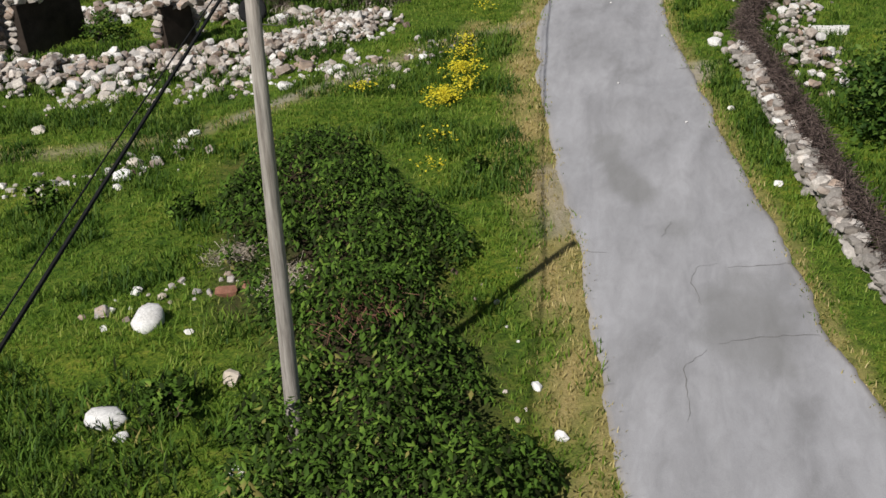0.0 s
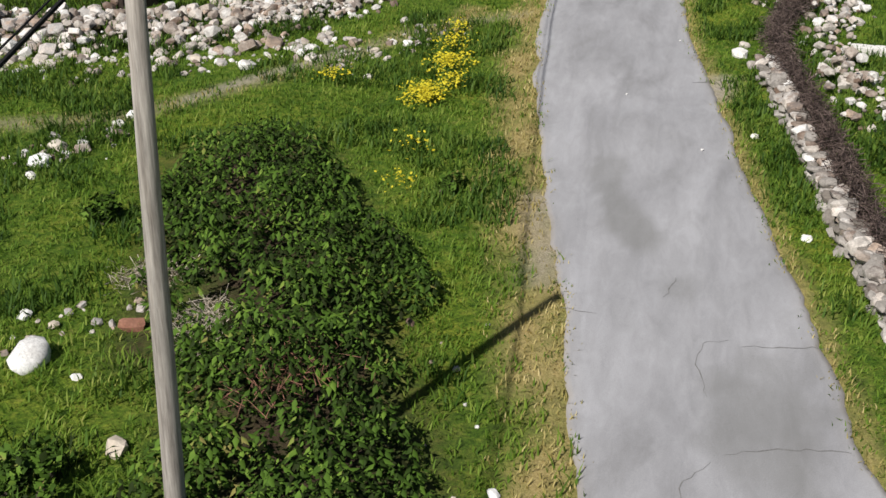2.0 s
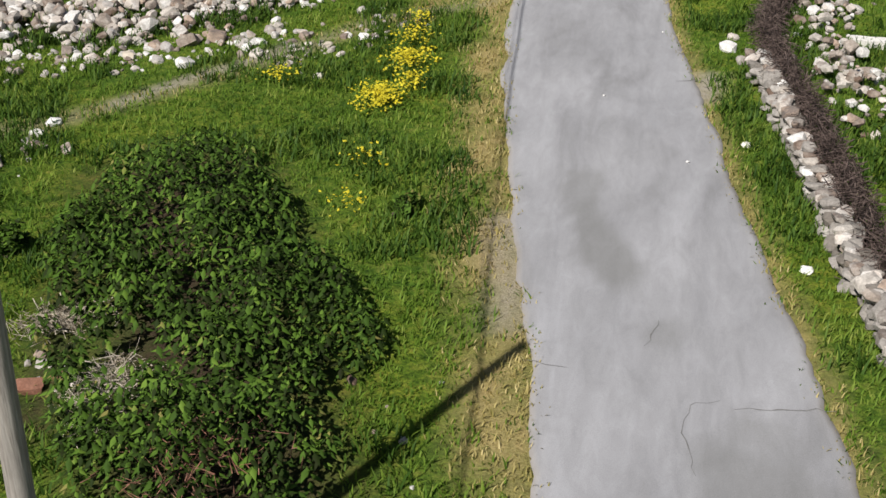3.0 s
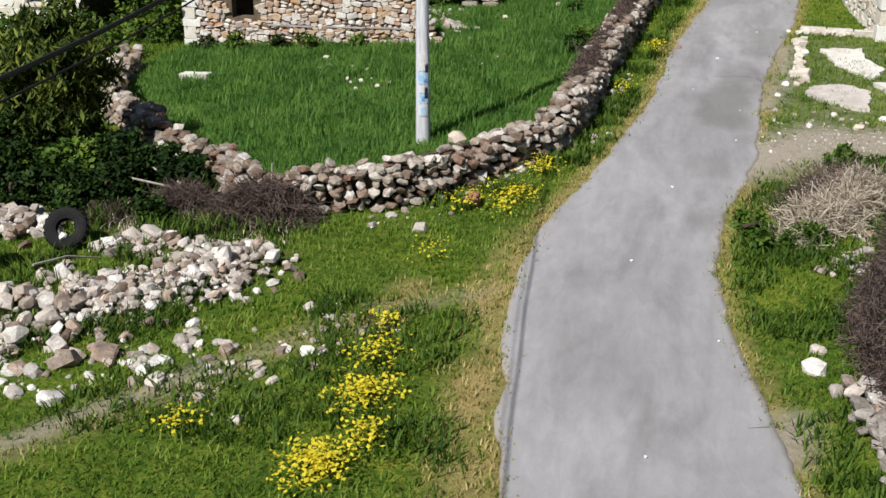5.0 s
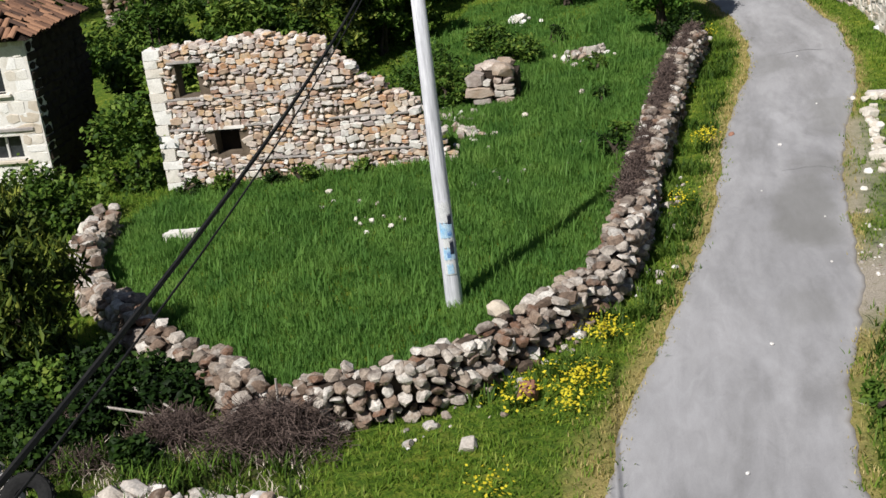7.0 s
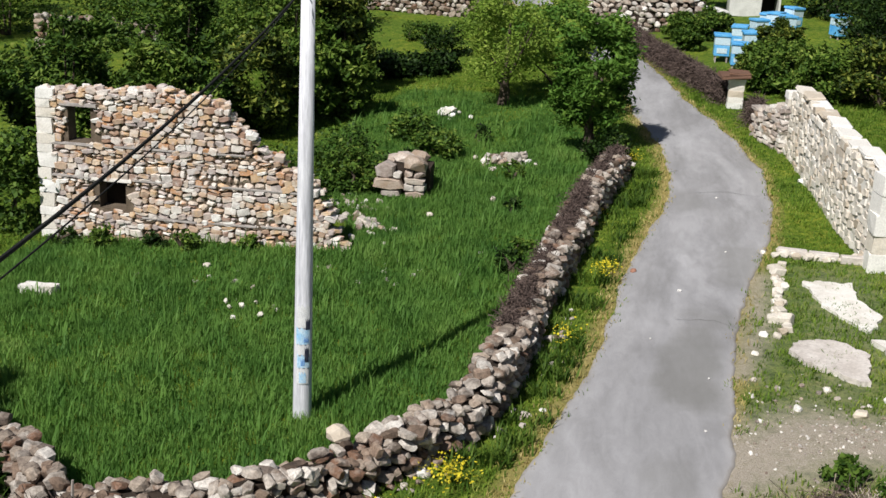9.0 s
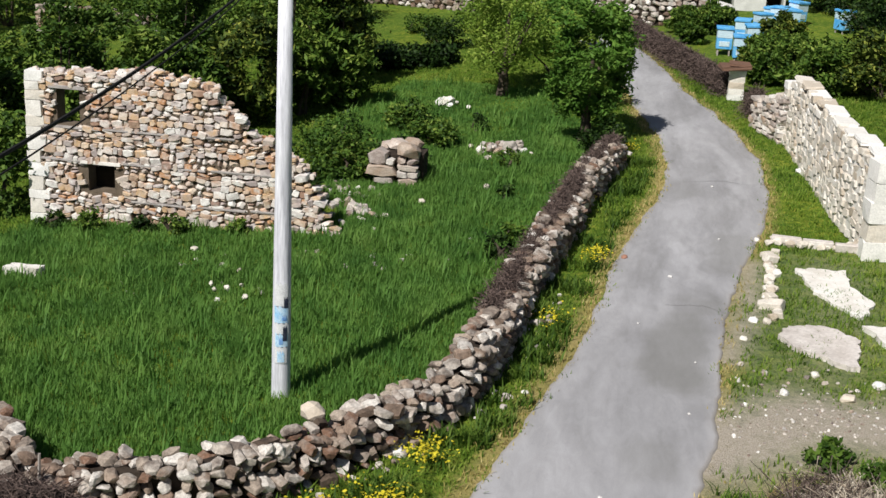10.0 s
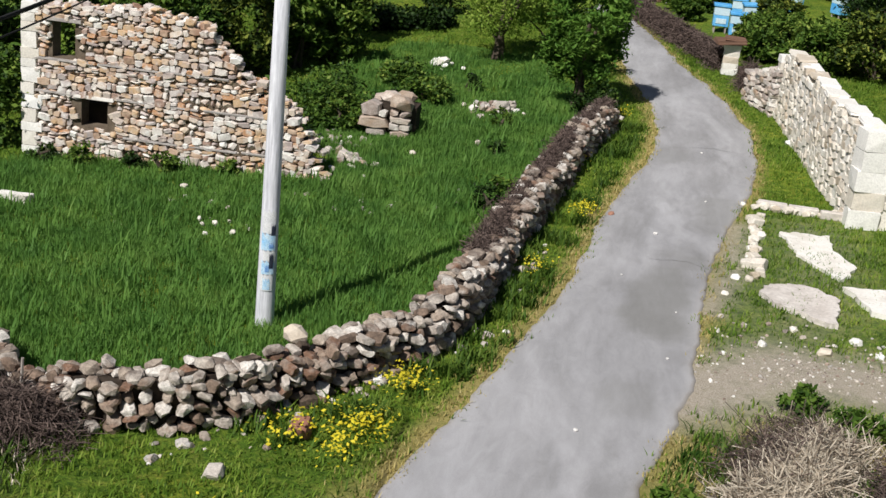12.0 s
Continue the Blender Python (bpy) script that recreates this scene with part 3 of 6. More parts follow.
def brush(name, path, width, high, count, mat, label, seed=2, length=0.5, thin=0.012, category="hedge", lift=0.0, taper=False):
    """A tangle of dry twigs along a line of (x, y)."""
    r = np.random.default_rng(seed)
    line = along(path, 0.1)
    pick = r.integers(0, len(line), count)
    if taper:
        pick = np.clip(r.normal(0.5, 0.22, count) * len(line), 0, len(line) - 1).astype(int)
    L = np.array([(a, b, h) for a, b, h, _ in line])[pick]
    off = r.normal(0, width / 3, count)
    x, y = L[:, 0] - np.sin(L[:, 2]) * off, L[:, 1] + np.cos(L[:, 2]) * off
    dome = np.clip(1 - (off / width) ** 2, 0.1, 1)
    if taper:
        dome = dome * np.clip(1.15 - (pick / len(line) * 2 - 1) ** 2, 0.15, 1)
    z = ground_z(x, y) + lift + r.uniform(0.0, 1, count) ** 0.7 * high * dome
    c = np.stack([x, y, z], 1)
    d = r.normal(size=(count, 3))
    d[:, 2] = d[:, 2] * 0.7 + 0.25
    d /= np.linalg.norm(d, axis=1, keepdims=True)
    s = np.cross(d, r.normal(size=(count, 3)))
    s /= np.linalg.norm(s, axis=1, keepdims=True)
    u = np.cross(d, s)
    l = length * r.uniform(0.4, 1.2, count)[:, None]
    a, b = c - d * l / 2, c + d * l / 2
    w = thin
    v = np.stack([a + s * w, a - s * w * 0.5 + u * w, a - s * w * 0.5 - u * w, b], 1).reshape(-1, 3)
    i = np.arange(count) * 4
    f = np.concatenate([np.stack([i + p, i + q, i + 3], 1) for p, q in ((0, 1), (1, 2), (2, 0))])
    return tagged(fast_mesh(name, v, f, mat), label, category, kind="stuff")


def rocks(spots, shapes, name, label, group, flat=0.6, sink=0.3):
    """Single stones lying on the ground: (x, y, size)."""
    for i, (x, y, s) in enumerate(spots):
        r = random.Random(i * 7 + len(spots))
        ob = new(name, shapes[i % len(shapes)][0])
        ob.matrix_basis = Matrix.Translation((x, y, float(ground_z(x, y)) + s * flat * (0.5 - sink))) @ Euler((r.uniform(-0.2, 0.2), r.uniform(-0.2, 0.2), r.uniform(0, 6))).to_matrix().to_4x4() @ Matrix.Diagonal((s, s * r.uniform(0.65, 0.95), s * flat, 1))
        tagged(ob, label, "stone", group)


# ---- the land and the road ----
def spread_axis(lo, hi, step, far):
    mid = np.arange(lo, hi + step / 2, step)
    out = [hi + step * (1.35 ** k) for k in range(1, 60) if hi + step * 1.35 ** k < far]
    inn = [lo - step * (1.35 ** k) for k in range(1, 60) if lo - step * 1.35 ** k > -far]
    return np.r_[inn[::-1], mid, out]


def band(x, y, path, width):
    """1 on a line of (x, y), falling to 0 at width from it."""
    p = np.array(path, float)
    best = np.full(np.shape(x), 1e9)
    for a, b in zip(p, p[1:]):
        d = b - a
        t = np.clip(((x - a[0]) * d[0] + (y - a[1]) * d[1]) / (d @ d), 0, 1)
        best = np.minimum(best, np.hypot(x - a[0] - t * d[0], y - a[1] - t * d[1]))
    return np.clip(1 - best / width, 0, 1)


FOOTPATH = [(-11, -16.6), (-6.5, -15.7), (-4.2, -15.2), (-2.5, -13.2), (-1.4, -11.7), (-0.4, -10.3), (0.6, -8.8), (2.4, -7.6)]


def zones(x, y):
    """Shares of dry grass, bare earth, and mud with painted shade on the ground."""
    left, right = road_at(y)
    dry = np.clip(1.15 - np.abs(left - 0.4 - x) / np.interp(y, [-24, -20, -17, -13, -8], [0.45, 0.55, 0.75, 0.5, 0.34]), 0, 1) * np.clip((-4 - y) / 4, 0, 1) * np.clip((y + 30) / 4, 0, 1)
    dry = dry * np.clip(0.75 + 0.35 * np.sin(y * 2.3 + 1.7 * np.sin(x * 3.1)) + 0.3 * np.sin(x * 5.3 - y * 1.1), 0, 1)
    dry = np.maximum(dry, np.clip(1 - np.abs(x - left + 0.08) / 0.36, 0, 1) * 0.9)
    dry = np.maximum(dry, np.clip(1 - np.abs(x - right) / 0.3, 0, 1) * 0.8)
    dry = np.maximum(dry, 0.9 * band(x, y, [(6.8, -3.2), (8.2, -2.2), (9.4, -2.2)], 1.5))
    dry = np.maximum(dry, 0.8 * band(x, y, [(1.0, -9.2), (1.3, -7.5)], 0.5))
    dry = np.maximum(dry, 0.35 * band(x, y, FOOTPATH, 0.55))
    dirt = np.maximum(np.maximum(0.34 * band(x, y, FOOTPATH, 0.42), 0.9 * band(x, y, [(-3.1, -13.9), (-2.37, -12.75), (-1.6, -11.7), (-0.85, -10.6)], 0.3)), 1.25 * band(x, y, [(6.6, -0.8), (8.3, 0.7), (13, 0.0)], 1.75))
    dirt = np.maximum(dirt, band(x, y, [(7.2, 3.0), (7.7, 5.5), (7.9, 8.5)], 0.6) * 0.8)
    dirt = np.maximum(dirt, band(x, y, [(6.55, -12.0), (6.75, -11.2)], 0.5))
    dirt = np.maximum(dirt, band(x, y, [(4.35, -19.6), (3.95, -17.0)], 0.45) * 0.7)
    dirt = np.maximum(dirt, 0.3 * band(x, y, [(8.3, 1.5), (9.3, 4.5), (9.6, 8.6)], 1.6))
    dirt = np.maximum(dirt, 0.6 * band(x, y, [(-1.0, -3.55), (0.3, -2.9), (1.0, -2.0), (1.9, -0.6), (2.45, 1.2), (2.7, 4.0)], 0.3))
    # Dark soil by the wall, and shade put into the ground under nettles and rubble.
    mud_shade = np.maximum.reduce([1.2 * band(x, y, [(-9, -3.4), (-6, -4.0), (-3.6, -4.7), (-2.4, -4.7)], 1.6), 0.8 * band(x, y, [(-1.4, -19.0), (-0.4, -22.5)], 0.6),
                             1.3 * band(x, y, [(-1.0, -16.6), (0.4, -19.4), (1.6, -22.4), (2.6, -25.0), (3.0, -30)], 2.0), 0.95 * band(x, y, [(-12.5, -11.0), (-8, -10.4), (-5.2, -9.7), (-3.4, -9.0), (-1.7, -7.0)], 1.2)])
    return dry, np.clip(dirt, 0, 1), np.clip(mud_shade, 0, 1)


gx, gy = spread_axis(-16, 16, 0.25, 2500), spread_axis(-44, 50, 0.25, 2500)
GX, GY = np.meshgrid(gx, gy)
left_edge, right_edge = road_at(GY)
sink = np.where((GX > left_edge + 0.2) & (GX < right_edge - 0.2), 0.06, 0.0)
GZ = ground_z(GX, GY) - sink
nx = len(gx)
idx = np.arange(nx * (len(gy) - 1)).reshape(-1, nx)[:, :-1].ravel()
ground = fast_mesh("ground", np.stack([GX.ravel(), GY.ravel(), GZ.ravel()], 1), np.stack([idx, idx + 1, idx + nx + 1, idx + nx], 1), M_GROUND)
for layer, share in zip(("dry", "dirt", "mud_shade"), zones(GX.ravel(), GY.ravel())):
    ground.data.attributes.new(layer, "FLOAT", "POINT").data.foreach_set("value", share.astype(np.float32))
ground.data.shade_smooth()
tagged(ground, "uneven village meadow with short grass and bare earth", "ground", kind="structure")

ry = np.r_[np.arange(-60, -42, 2.0), np.arange(-42, 40, 0.2), np.arange(40, 70, 2.0)]
rl, rr = road_at(ry)
wob = lambda k: np.array([0.10 * noise.noise((k, y * 0.9, 0)) + 0.06 * noise.noise((k, y * 3.1, 4)) for y in ry])
rl, rr = rl + wob(3.0), rr + wob(9.0)
cols = np.array([0, 0.006, 0.03] + [0.03 + 0.94 * k / 22 for k in range(1, 22)] + [0.97, 0.994, 1.0])
RX = rl[:, None] + (rr - rl)[:, None] * cols[None]
RY = np.repeat(ry[:, None], len(cols), 1)
crown = 0.028 + 0.03 * np.sin(np.pi * cols)
crown[[0, -1]] = -0.05
RZ = ground_z(RX, RY) + crown[None]
nc = len(cols)
idx = np.arange(nc * (len(ry) - 1)).reshape(-1, nc)[:, :-1].ravel()
road = fast_mesh("road", np.stack([RX.ravel(), RY.ravel(), RZ.ravel()], 1), np.stack([idx, idx + 1, idx + nc + 1, idx + nc], 1), M_ROAD)
X, Y = RX.ravel(), RY.ravel()


def blob(cx, cy, ax, ay, turn=0.0):
    c, s = math.cos(turn), math.sin(turn)
    near = np.hypot(X - cx, Y - cy) < 2.4 * max(ax, ay)
    out = np.zeros(len(X))
    ragged = np.array([0.45 * noise.noise((x * 0.9, y * 0.9, cx)) + 0.3 * noise.noise((x * 2.6, y * 2.6, cy)) for x, y in zip(X[near], Y[near])])
    u, v = ((X[near] - cx) * c + (Y[near] - cy) * s) / ax, (-(X[near] - cx) * s + (Y[near] - cy) * c) / ay
    square = (np.abs(u) ** 3 + np.abs(v) ** 3) ** (1 / 3)
    out[near] = np.clip((1.05 + ragged - square) * 2.2, 0, 1)
    return out


patch = np.maximum.reduce([0.6 * blob(5.25, -17.4, 0.36, 1.4, 0.35), 0.45 * blob(4.9, -15.9, 0.3, 0.7), 0.5 * blob(7.1, -22.6, 0.8, 1.4), 0.62 * blob(6.35, 3.4, 0.62, 2.6, -0.1),
                           0.4 * blob(6.2, -19.6, 0.3, 0.5), 0.5 * blob(7.6, 9.2, 0.6, 1.5), 0.4 * blob(6.6, 14, 0.5, 1.2), 0.35 * blob(5.9, -1.2, 0.5, 1.0)])
edge = np.repeat(np.clip(1 - np.minimum(cols, 1 - cols) / 0.035, 0, 1)[None], len(ry), 0).ravel() * 0.45
road.data.attributes.new("patch", "FLOAT", "POINT").data.foreach_set("value", patch.astype(np.float32))
road.data.attributes.new("edge", "FLOAT", "POINT").data.foreach_set("value", edge.astype(np.float32))
road.data.shade_smooth()
tagged(road, "narrow worn grey asphalt lane with patches", "road", kind="structure")

def crack(points, width):
    """A dark tarred crack on the road."""
    r = random.Random(len(points) + int(points[0][0] * 100))
    line = along(points, 0.12)
    vs, fs = [], []
    for x, y, h, s in line:
        x, y = x + r.uniform(-0.03, 0.03), y + r.uniform(-0.03, 0.03)
        w = width * r.uniform(0.4, 1.0) * (0.3 + math.sin(math.pi * min(max(s, 0.05), 0.95)))
        lo, hi = road_at(y)
        up = 0.028 + 0.03 * math.sin(math.pi * min(max((x - lo) / (hi - lo), 0), 1)) + 0.005
        for k in (-0.5, 0.5):
            px, py = x - math.sin(h) * w * k, y + math.cos(h) * w * k
            vs.append((px, py, float(ground_z(px, py)) + up))
    for i in range(len(line) - 1):
        fs.append((2 * i, 2 * i + 2, 2 * i + 3, 2 * i + 1))
    tagged(mesh_ob("road_crack", vs, fs, M_TAR), "dark open crack in the worn asphalt", "crack", "road cracks", kind="structure")


for pts_, w_ in (([(6.95, -20.95), (8.05, -20.8)], 0.04), ([(6.75, -20.85), (6.45, -20.95), (6.38, -21.4), (6.5, -22.2)], 0.03), ([(6.7, -23.3), (7.3, -23.05), (8.2, -23.0)], 0.05), ([(6.3, -25.2), (6.25, -23.9), (6.55, -23.5)], 0.03),
                 ([(6.1, 16.6), (6.5, 16.8)], 0.12), ([(6.5, 14.6), (7.6, 14.9), (8.5, 14.6)], 0.05), ([(6.1, 5.4), (6.8, 5.55), (7.25, 5.3)], 0.04), ([(5.95, -19.9), (6.1, -19.3)], 0.03), ([(4.6, -20.45), (5.1, -20.5)], 0.04), ([(6.2, -11.5), (6.7, -11.3)], 0.05)):
    crack(pts_, w_ * 0.42)

# ---- stone walls ----
S_FIELD, S_FIELD_R = with_material(BLOCKS + FACED[:4], M_FIELD), with_material(ROUNDS, M_FIELD)
S_RUIN = with_material(FACED + SQUARED[:8], M_RUIN)
S_OVAL = with_material(OVALS, M_GRIT)
S_PALE_FACED = with_material(FACED + SQUARED[:8], M_WHITE)
S_HOUSE = with_material(FACED + ROUNDS[:8] + SQUARED[:2], M_HOUSE)
S_ASHLAR = with_material(SQUARED, M_WHITE)
S_WHITE, S_WHITE_R = with_material(BLOCKS, M_WHITE), with_material(ROUNDS, M_WHITE)
S_RUBBLE = with_material(BLOCKS + FACED[:6] + ROUNDS[:9], M_RUBBLE)
FIELD_LINE = [(-2.1, -4.1), (-1.0, -4.15), (-0.05, -3.9), (0.7, -3.3), (1.28, -2.62), (2.0, -1.4), (2.65, -0.3), (3.02, 1.2), (3.12, 2.4), (3.3, 5.4), (3.55, 7.6), (3.85, 10.6), (4.1, 12.8), (4.75, 16.4)]
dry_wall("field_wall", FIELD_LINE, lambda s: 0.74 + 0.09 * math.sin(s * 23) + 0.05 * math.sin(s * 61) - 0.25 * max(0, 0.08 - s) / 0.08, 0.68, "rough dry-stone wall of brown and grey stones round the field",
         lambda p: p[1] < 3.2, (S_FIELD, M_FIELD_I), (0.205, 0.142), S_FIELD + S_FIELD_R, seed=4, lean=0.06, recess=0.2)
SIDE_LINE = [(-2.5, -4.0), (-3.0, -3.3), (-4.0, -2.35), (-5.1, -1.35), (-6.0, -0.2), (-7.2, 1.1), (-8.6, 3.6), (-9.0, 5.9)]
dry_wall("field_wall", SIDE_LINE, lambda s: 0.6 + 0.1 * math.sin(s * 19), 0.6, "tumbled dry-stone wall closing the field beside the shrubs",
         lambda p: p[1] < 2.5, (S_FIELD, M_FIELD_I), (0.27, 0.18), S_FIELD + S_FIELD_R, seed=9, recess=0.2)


# ---- the ruined house front ----
HX0, HX1, HY = -8.62, -1.45, 8.85
HOLES = [(-7.19, -6.55, 0.31, 0.96), (-7.9, -7.35, 1.84, 2.67)]
STEPS = [(-8.8, 2.98), (-5.4, 3.2), (-5.3, 3.08), (-4.75, 3.1), (-4.15, 2.92), (-4.0, 2.62), (-3.5, 2.3), (-3.4, 1.98), (-2.85, 1.86), (-2.75, 1.6), (-2.35, 1.5), (-2.0, 1.24), (-1.88, 0.96), (-1.62, 0.6), (-1.55, 0.25), (-1.42, 0.02)]


def house_top(x):
    return float(np.interp(x, [s[0] for s in STEPS], [s[1] for s in STEPS]))


def ruined_front():
    g0 = float(ground_z(HX0, HY))
    front = thing("ruined_house", (HX0, HY, g0), "ruined stone house front with two small windows and a broken gable", "ruin")
    o = np.array(front.location)
    xs = sorted({*np.round(np.arange(HX0, HX1, 0.3), 3), HX1, *[h[0] for h in HOLES], *[h[1] for h in HOLES]})
    bm = bmesh.new()
    for a, b in zip(xs, xs[1:]):
        cuts = [-1.1]
        for h in HOLES:
            if a >= h[0] - 1e-6 and b <= h[1] + 1e-6:
                cuts += [h[2], h[3]]
        cuts.append(max(min(house_top(a), house_top(b)) - 0.08, -0.3))
        for lo, hi in zip(cuts[::2], cuts[1::2]):
            m = Matrix.Translation(Vector(((a + b) / 2, HY + 0.21, (lo + hi) / 2)) - front.location) @ Matrix.Diagonal((b - a, 0.42, hi - lo, 1))
            bmesh.ops.create_cube(bm, size=1, matrix=m)
    bmesh.ops.remove_doubles(bm, verts=bm.verts, dist=0.001)
    part("core", bm, M_MORTAR, front, "earth mortar")
    r = np.random.default_rng(21)
    stones, quoins = [], []
    z = -0.95
    while z < 3.5:
        ch = r.uniform(0.1, 0.2)
        x = HX0 + r.uniform(0.3, 0.42)
        while x < HX1 + 0.05:
            w = r.uniform(0.1, 0.32)
            split = w > 0.15 and r.random() < 0.3
            x += w
            for part_h, lift in (((0.5, -0.25), (0.5, 0.25)) if split else ((1.0, 0.0),)):
                cx = x - w / 2
                wave = 0.05 * math.sin(cx * 2.1 + z * 1.3) + 0.03 * math.sin(cx * 5.7 - z * 4)
                cz = z + ch / 2 + lift * ch + wave
                sh = ch * part_h
                blocked = any(h[0] - w * 0.45 < cx < h[1] + w * 0.45 and h[2] - sh * 0.4 < cz < h[3] + sh * 0.4 for h in HOLES)
                if cz + sh * 0.3 > house_top(cx) + r.uniform(-0.06, 0.08) or blocked or cz < float(ground_z(cx, HY)) - 0.3:
                    continue
                s = ((cx, HY + 0.05 + r.uniform(-0.018, 0.02), cz), Euler((r.uniform(-0.15, 0.15), r.uniform(-0.3, 0.3), r.uniform(-0.15, 0.15))).to_matrix(),
                     (w * r.uniform(0.93, 1.06), 0.26 + r.uniform(-0.03, 0.04), sh * r.uniform(0.93, 1.1)))
                stones.append(s)
        z += ch * 0.97
    z, k = -0.6, 0
    while z < 3.0:
        qh = r.uniform(0.2, 0.38)
        qw = (0.5, 0.38)[k % 2] * r.uniform(0.88, 1.1)
        quoins.append(((HX0 - 0.03 + qw / 2, HY + 0.1, z + qh / 2), Euler((0, r.uniform(-0.02, 0.02), r.uniform(-0.03, 0.03))).to_matrix(), (qw, 0.4, qh * 1.03)))
        z += qh
        k += 1
    for x in np.arange(HX0 + 0.1, HX1, 0.14):
        for d in (0.1, 0.27):
            stones.append(((x, HY + d, house_top(x) - 0.02 + r.uniform(-0.05, 0.06)), Euler((r.uniform(-0.3, 0.3), r.uniform(-0.3, 0.3), r.uniform(0, 6))).to_matrix(), (r.uniform(0.12, 0.26), r.uniform(0.14, 0.24), r.uniform(0.07, 0.14))))
    lay(stones, front, "stone", S_HOUSE, M_HOUSE_I, lambda p: p[0] < -4.6 and 0.4 < p[2] < 2.9 and p[1] < HY + 0.1)
    lay(quoins, front, "corner_stone", S_ASHLAR, M_WHITE_I, lambda p: True)
    for zb, x0, x1 in ((0.16, -6.2, -1.9), (1.02, -8.45, -2.2), (1.79, -8.45, -3.6)):
        n = 3
        for i in range(n):
            a, b = x0 + (x1 - x0) * i / n, x0 + (x1 - x0) * (i + 1) / n
            part("timber_lacing", box_bm((b - a - 0.12, 0.1, 0.05), Vector(((a + b) / 2, HY - 0.035, zb + 0.02 * i)) - front.location, 0.008, 0.006, i), M_BAND, front, "grey weathered timber")
    for h in HOLES:
        part("lintel", box_bm((h[1] - h[0] + 0.34, 0.3, 0.08), Vector(((h[0] + h[1]) / 2, HY + 0.06, h[3] + 0.045)) - front.location, 0.01, 0.006), M_SLAB if h[3] < 1.5 else M_BAND, front, "grey timber lintel")
    return front


ruined_front()
# Dark block added behind the lower window, in place of the shaded room.
bank = thing("earth_bank", (-6.6, HY + 1.15, float(ground_z(-6.6, HY + 1.15))), "dark block added behind the lower window for its shaded interior", "earth bank")
part("shade_block", box_bm((1.5, 0.7, 1.9), (-0.25, -0.3, 0.45), 0.2, 0.12, 4), M_SHADED_EARTH, bank)

# ---- poles and wires ----
M_PAPER = surface("torn_paper", [(0.3, (0.7, 0.72, 0.74)), (0.7, (0.82, 0.83, 0.84))], 8, 50, 0.8, 0.1, 0.002)
M_PALEBLUE = surface("pale_blue_print", [(0.3, (0.3, 0.6, 0.9)), (0.7, (0.66, 0.82, 0.93))], 9, 50, 0.7, 0.1, 0.002)
M_BLUE = surface("blue_print", [(0.3, (0.08, 0.22, 0.6)), (0.7, (0.25, 0.45, 0.75))], 9, 50, 0.7, 0.1, 0.002)
M_DARKPRINT = surface("dark_print", [(0.3, (0.015, 0.02, 0.04)), (0.7, (0.05, 0.06, 0.09))], 9, 50, 0.7, 0.1, 0.002)
cp = thing("utility_pole", (0, 0, float(ground_z(0, 0))), "tall grey concrete utility pole with torn blue posters", "utility pole")
bm = tube_bm([(0, 0, -0.4), (0, 0, 0.0), (0, 0, 4), (0, 0, 7.4)], [0.158, 0.155, 0.125, 0.1], 16)
part("shaft", bm, M_CONCRETE, cp, shade=True)
wz = float(ground_z(1.5, -25.93))
wp = thing("utility_pole", (1.5, -25.93, wz), "weathered grey wooden utility pole standing in nettles", "utility pole")
bm = tube_bm([(-0.01, 0, -0.4), (0.0, 0, 0.0), (0.07, 0.01, 2), (0.14, 0.02, 4.2), (0.245, 0.03, 7.12)], [0.108, 0.106, 0.097, 0.086, 0.072], 14)
part("shaft", bm, M_WOOD, wp, shade=True)


def wire(points, radius, label):
    bm = tube_bm(points, [radius] * len(points), 6)
    me = bpy.data.meshes.new("overhead_wire")
    bm.to_mesh(me)
    bm.free()
    me.materials.append(M_RUBBER)
    tagged(new("overhead_wire", me), label, "wire", "wires on the poles")


ATTACH = Vector((1.71, -25.9, 7.05))


def strand(y):
    """The cable sags from the concrete pole to the wooden one and runs on behind it."""
    if y > ATTACH.y:
        return [-0.066 * y, y, 6.1 + 0.0049 * (y + 12) ** 2]
    return [ATTACH.x - 0.075 * (y - ATTACH.y), y, ATTACH.z + 0.05 * (y - ATTACH.y)]


ys = [*np.linspace(-0.1, -25.7, 38), -25.9, *np.linspace(-27, -70, 14)]
wire([strand(y) for y in ys], 0.018, "thick black overhead cable sagging between the poles")
wire([[a - (0.03 if y > -26 else 0.1 * min(1, (-y - 25.9) / 2)), b, c - (0.16 * math.sin(math.pi * max(0, min(1, -y / 25.9))) ** 0.5 if y > -25.9 else -0.02)] for y in ys for a, b, c in [strand(y)]], 0.008, "thin black overhead wire below the cable")

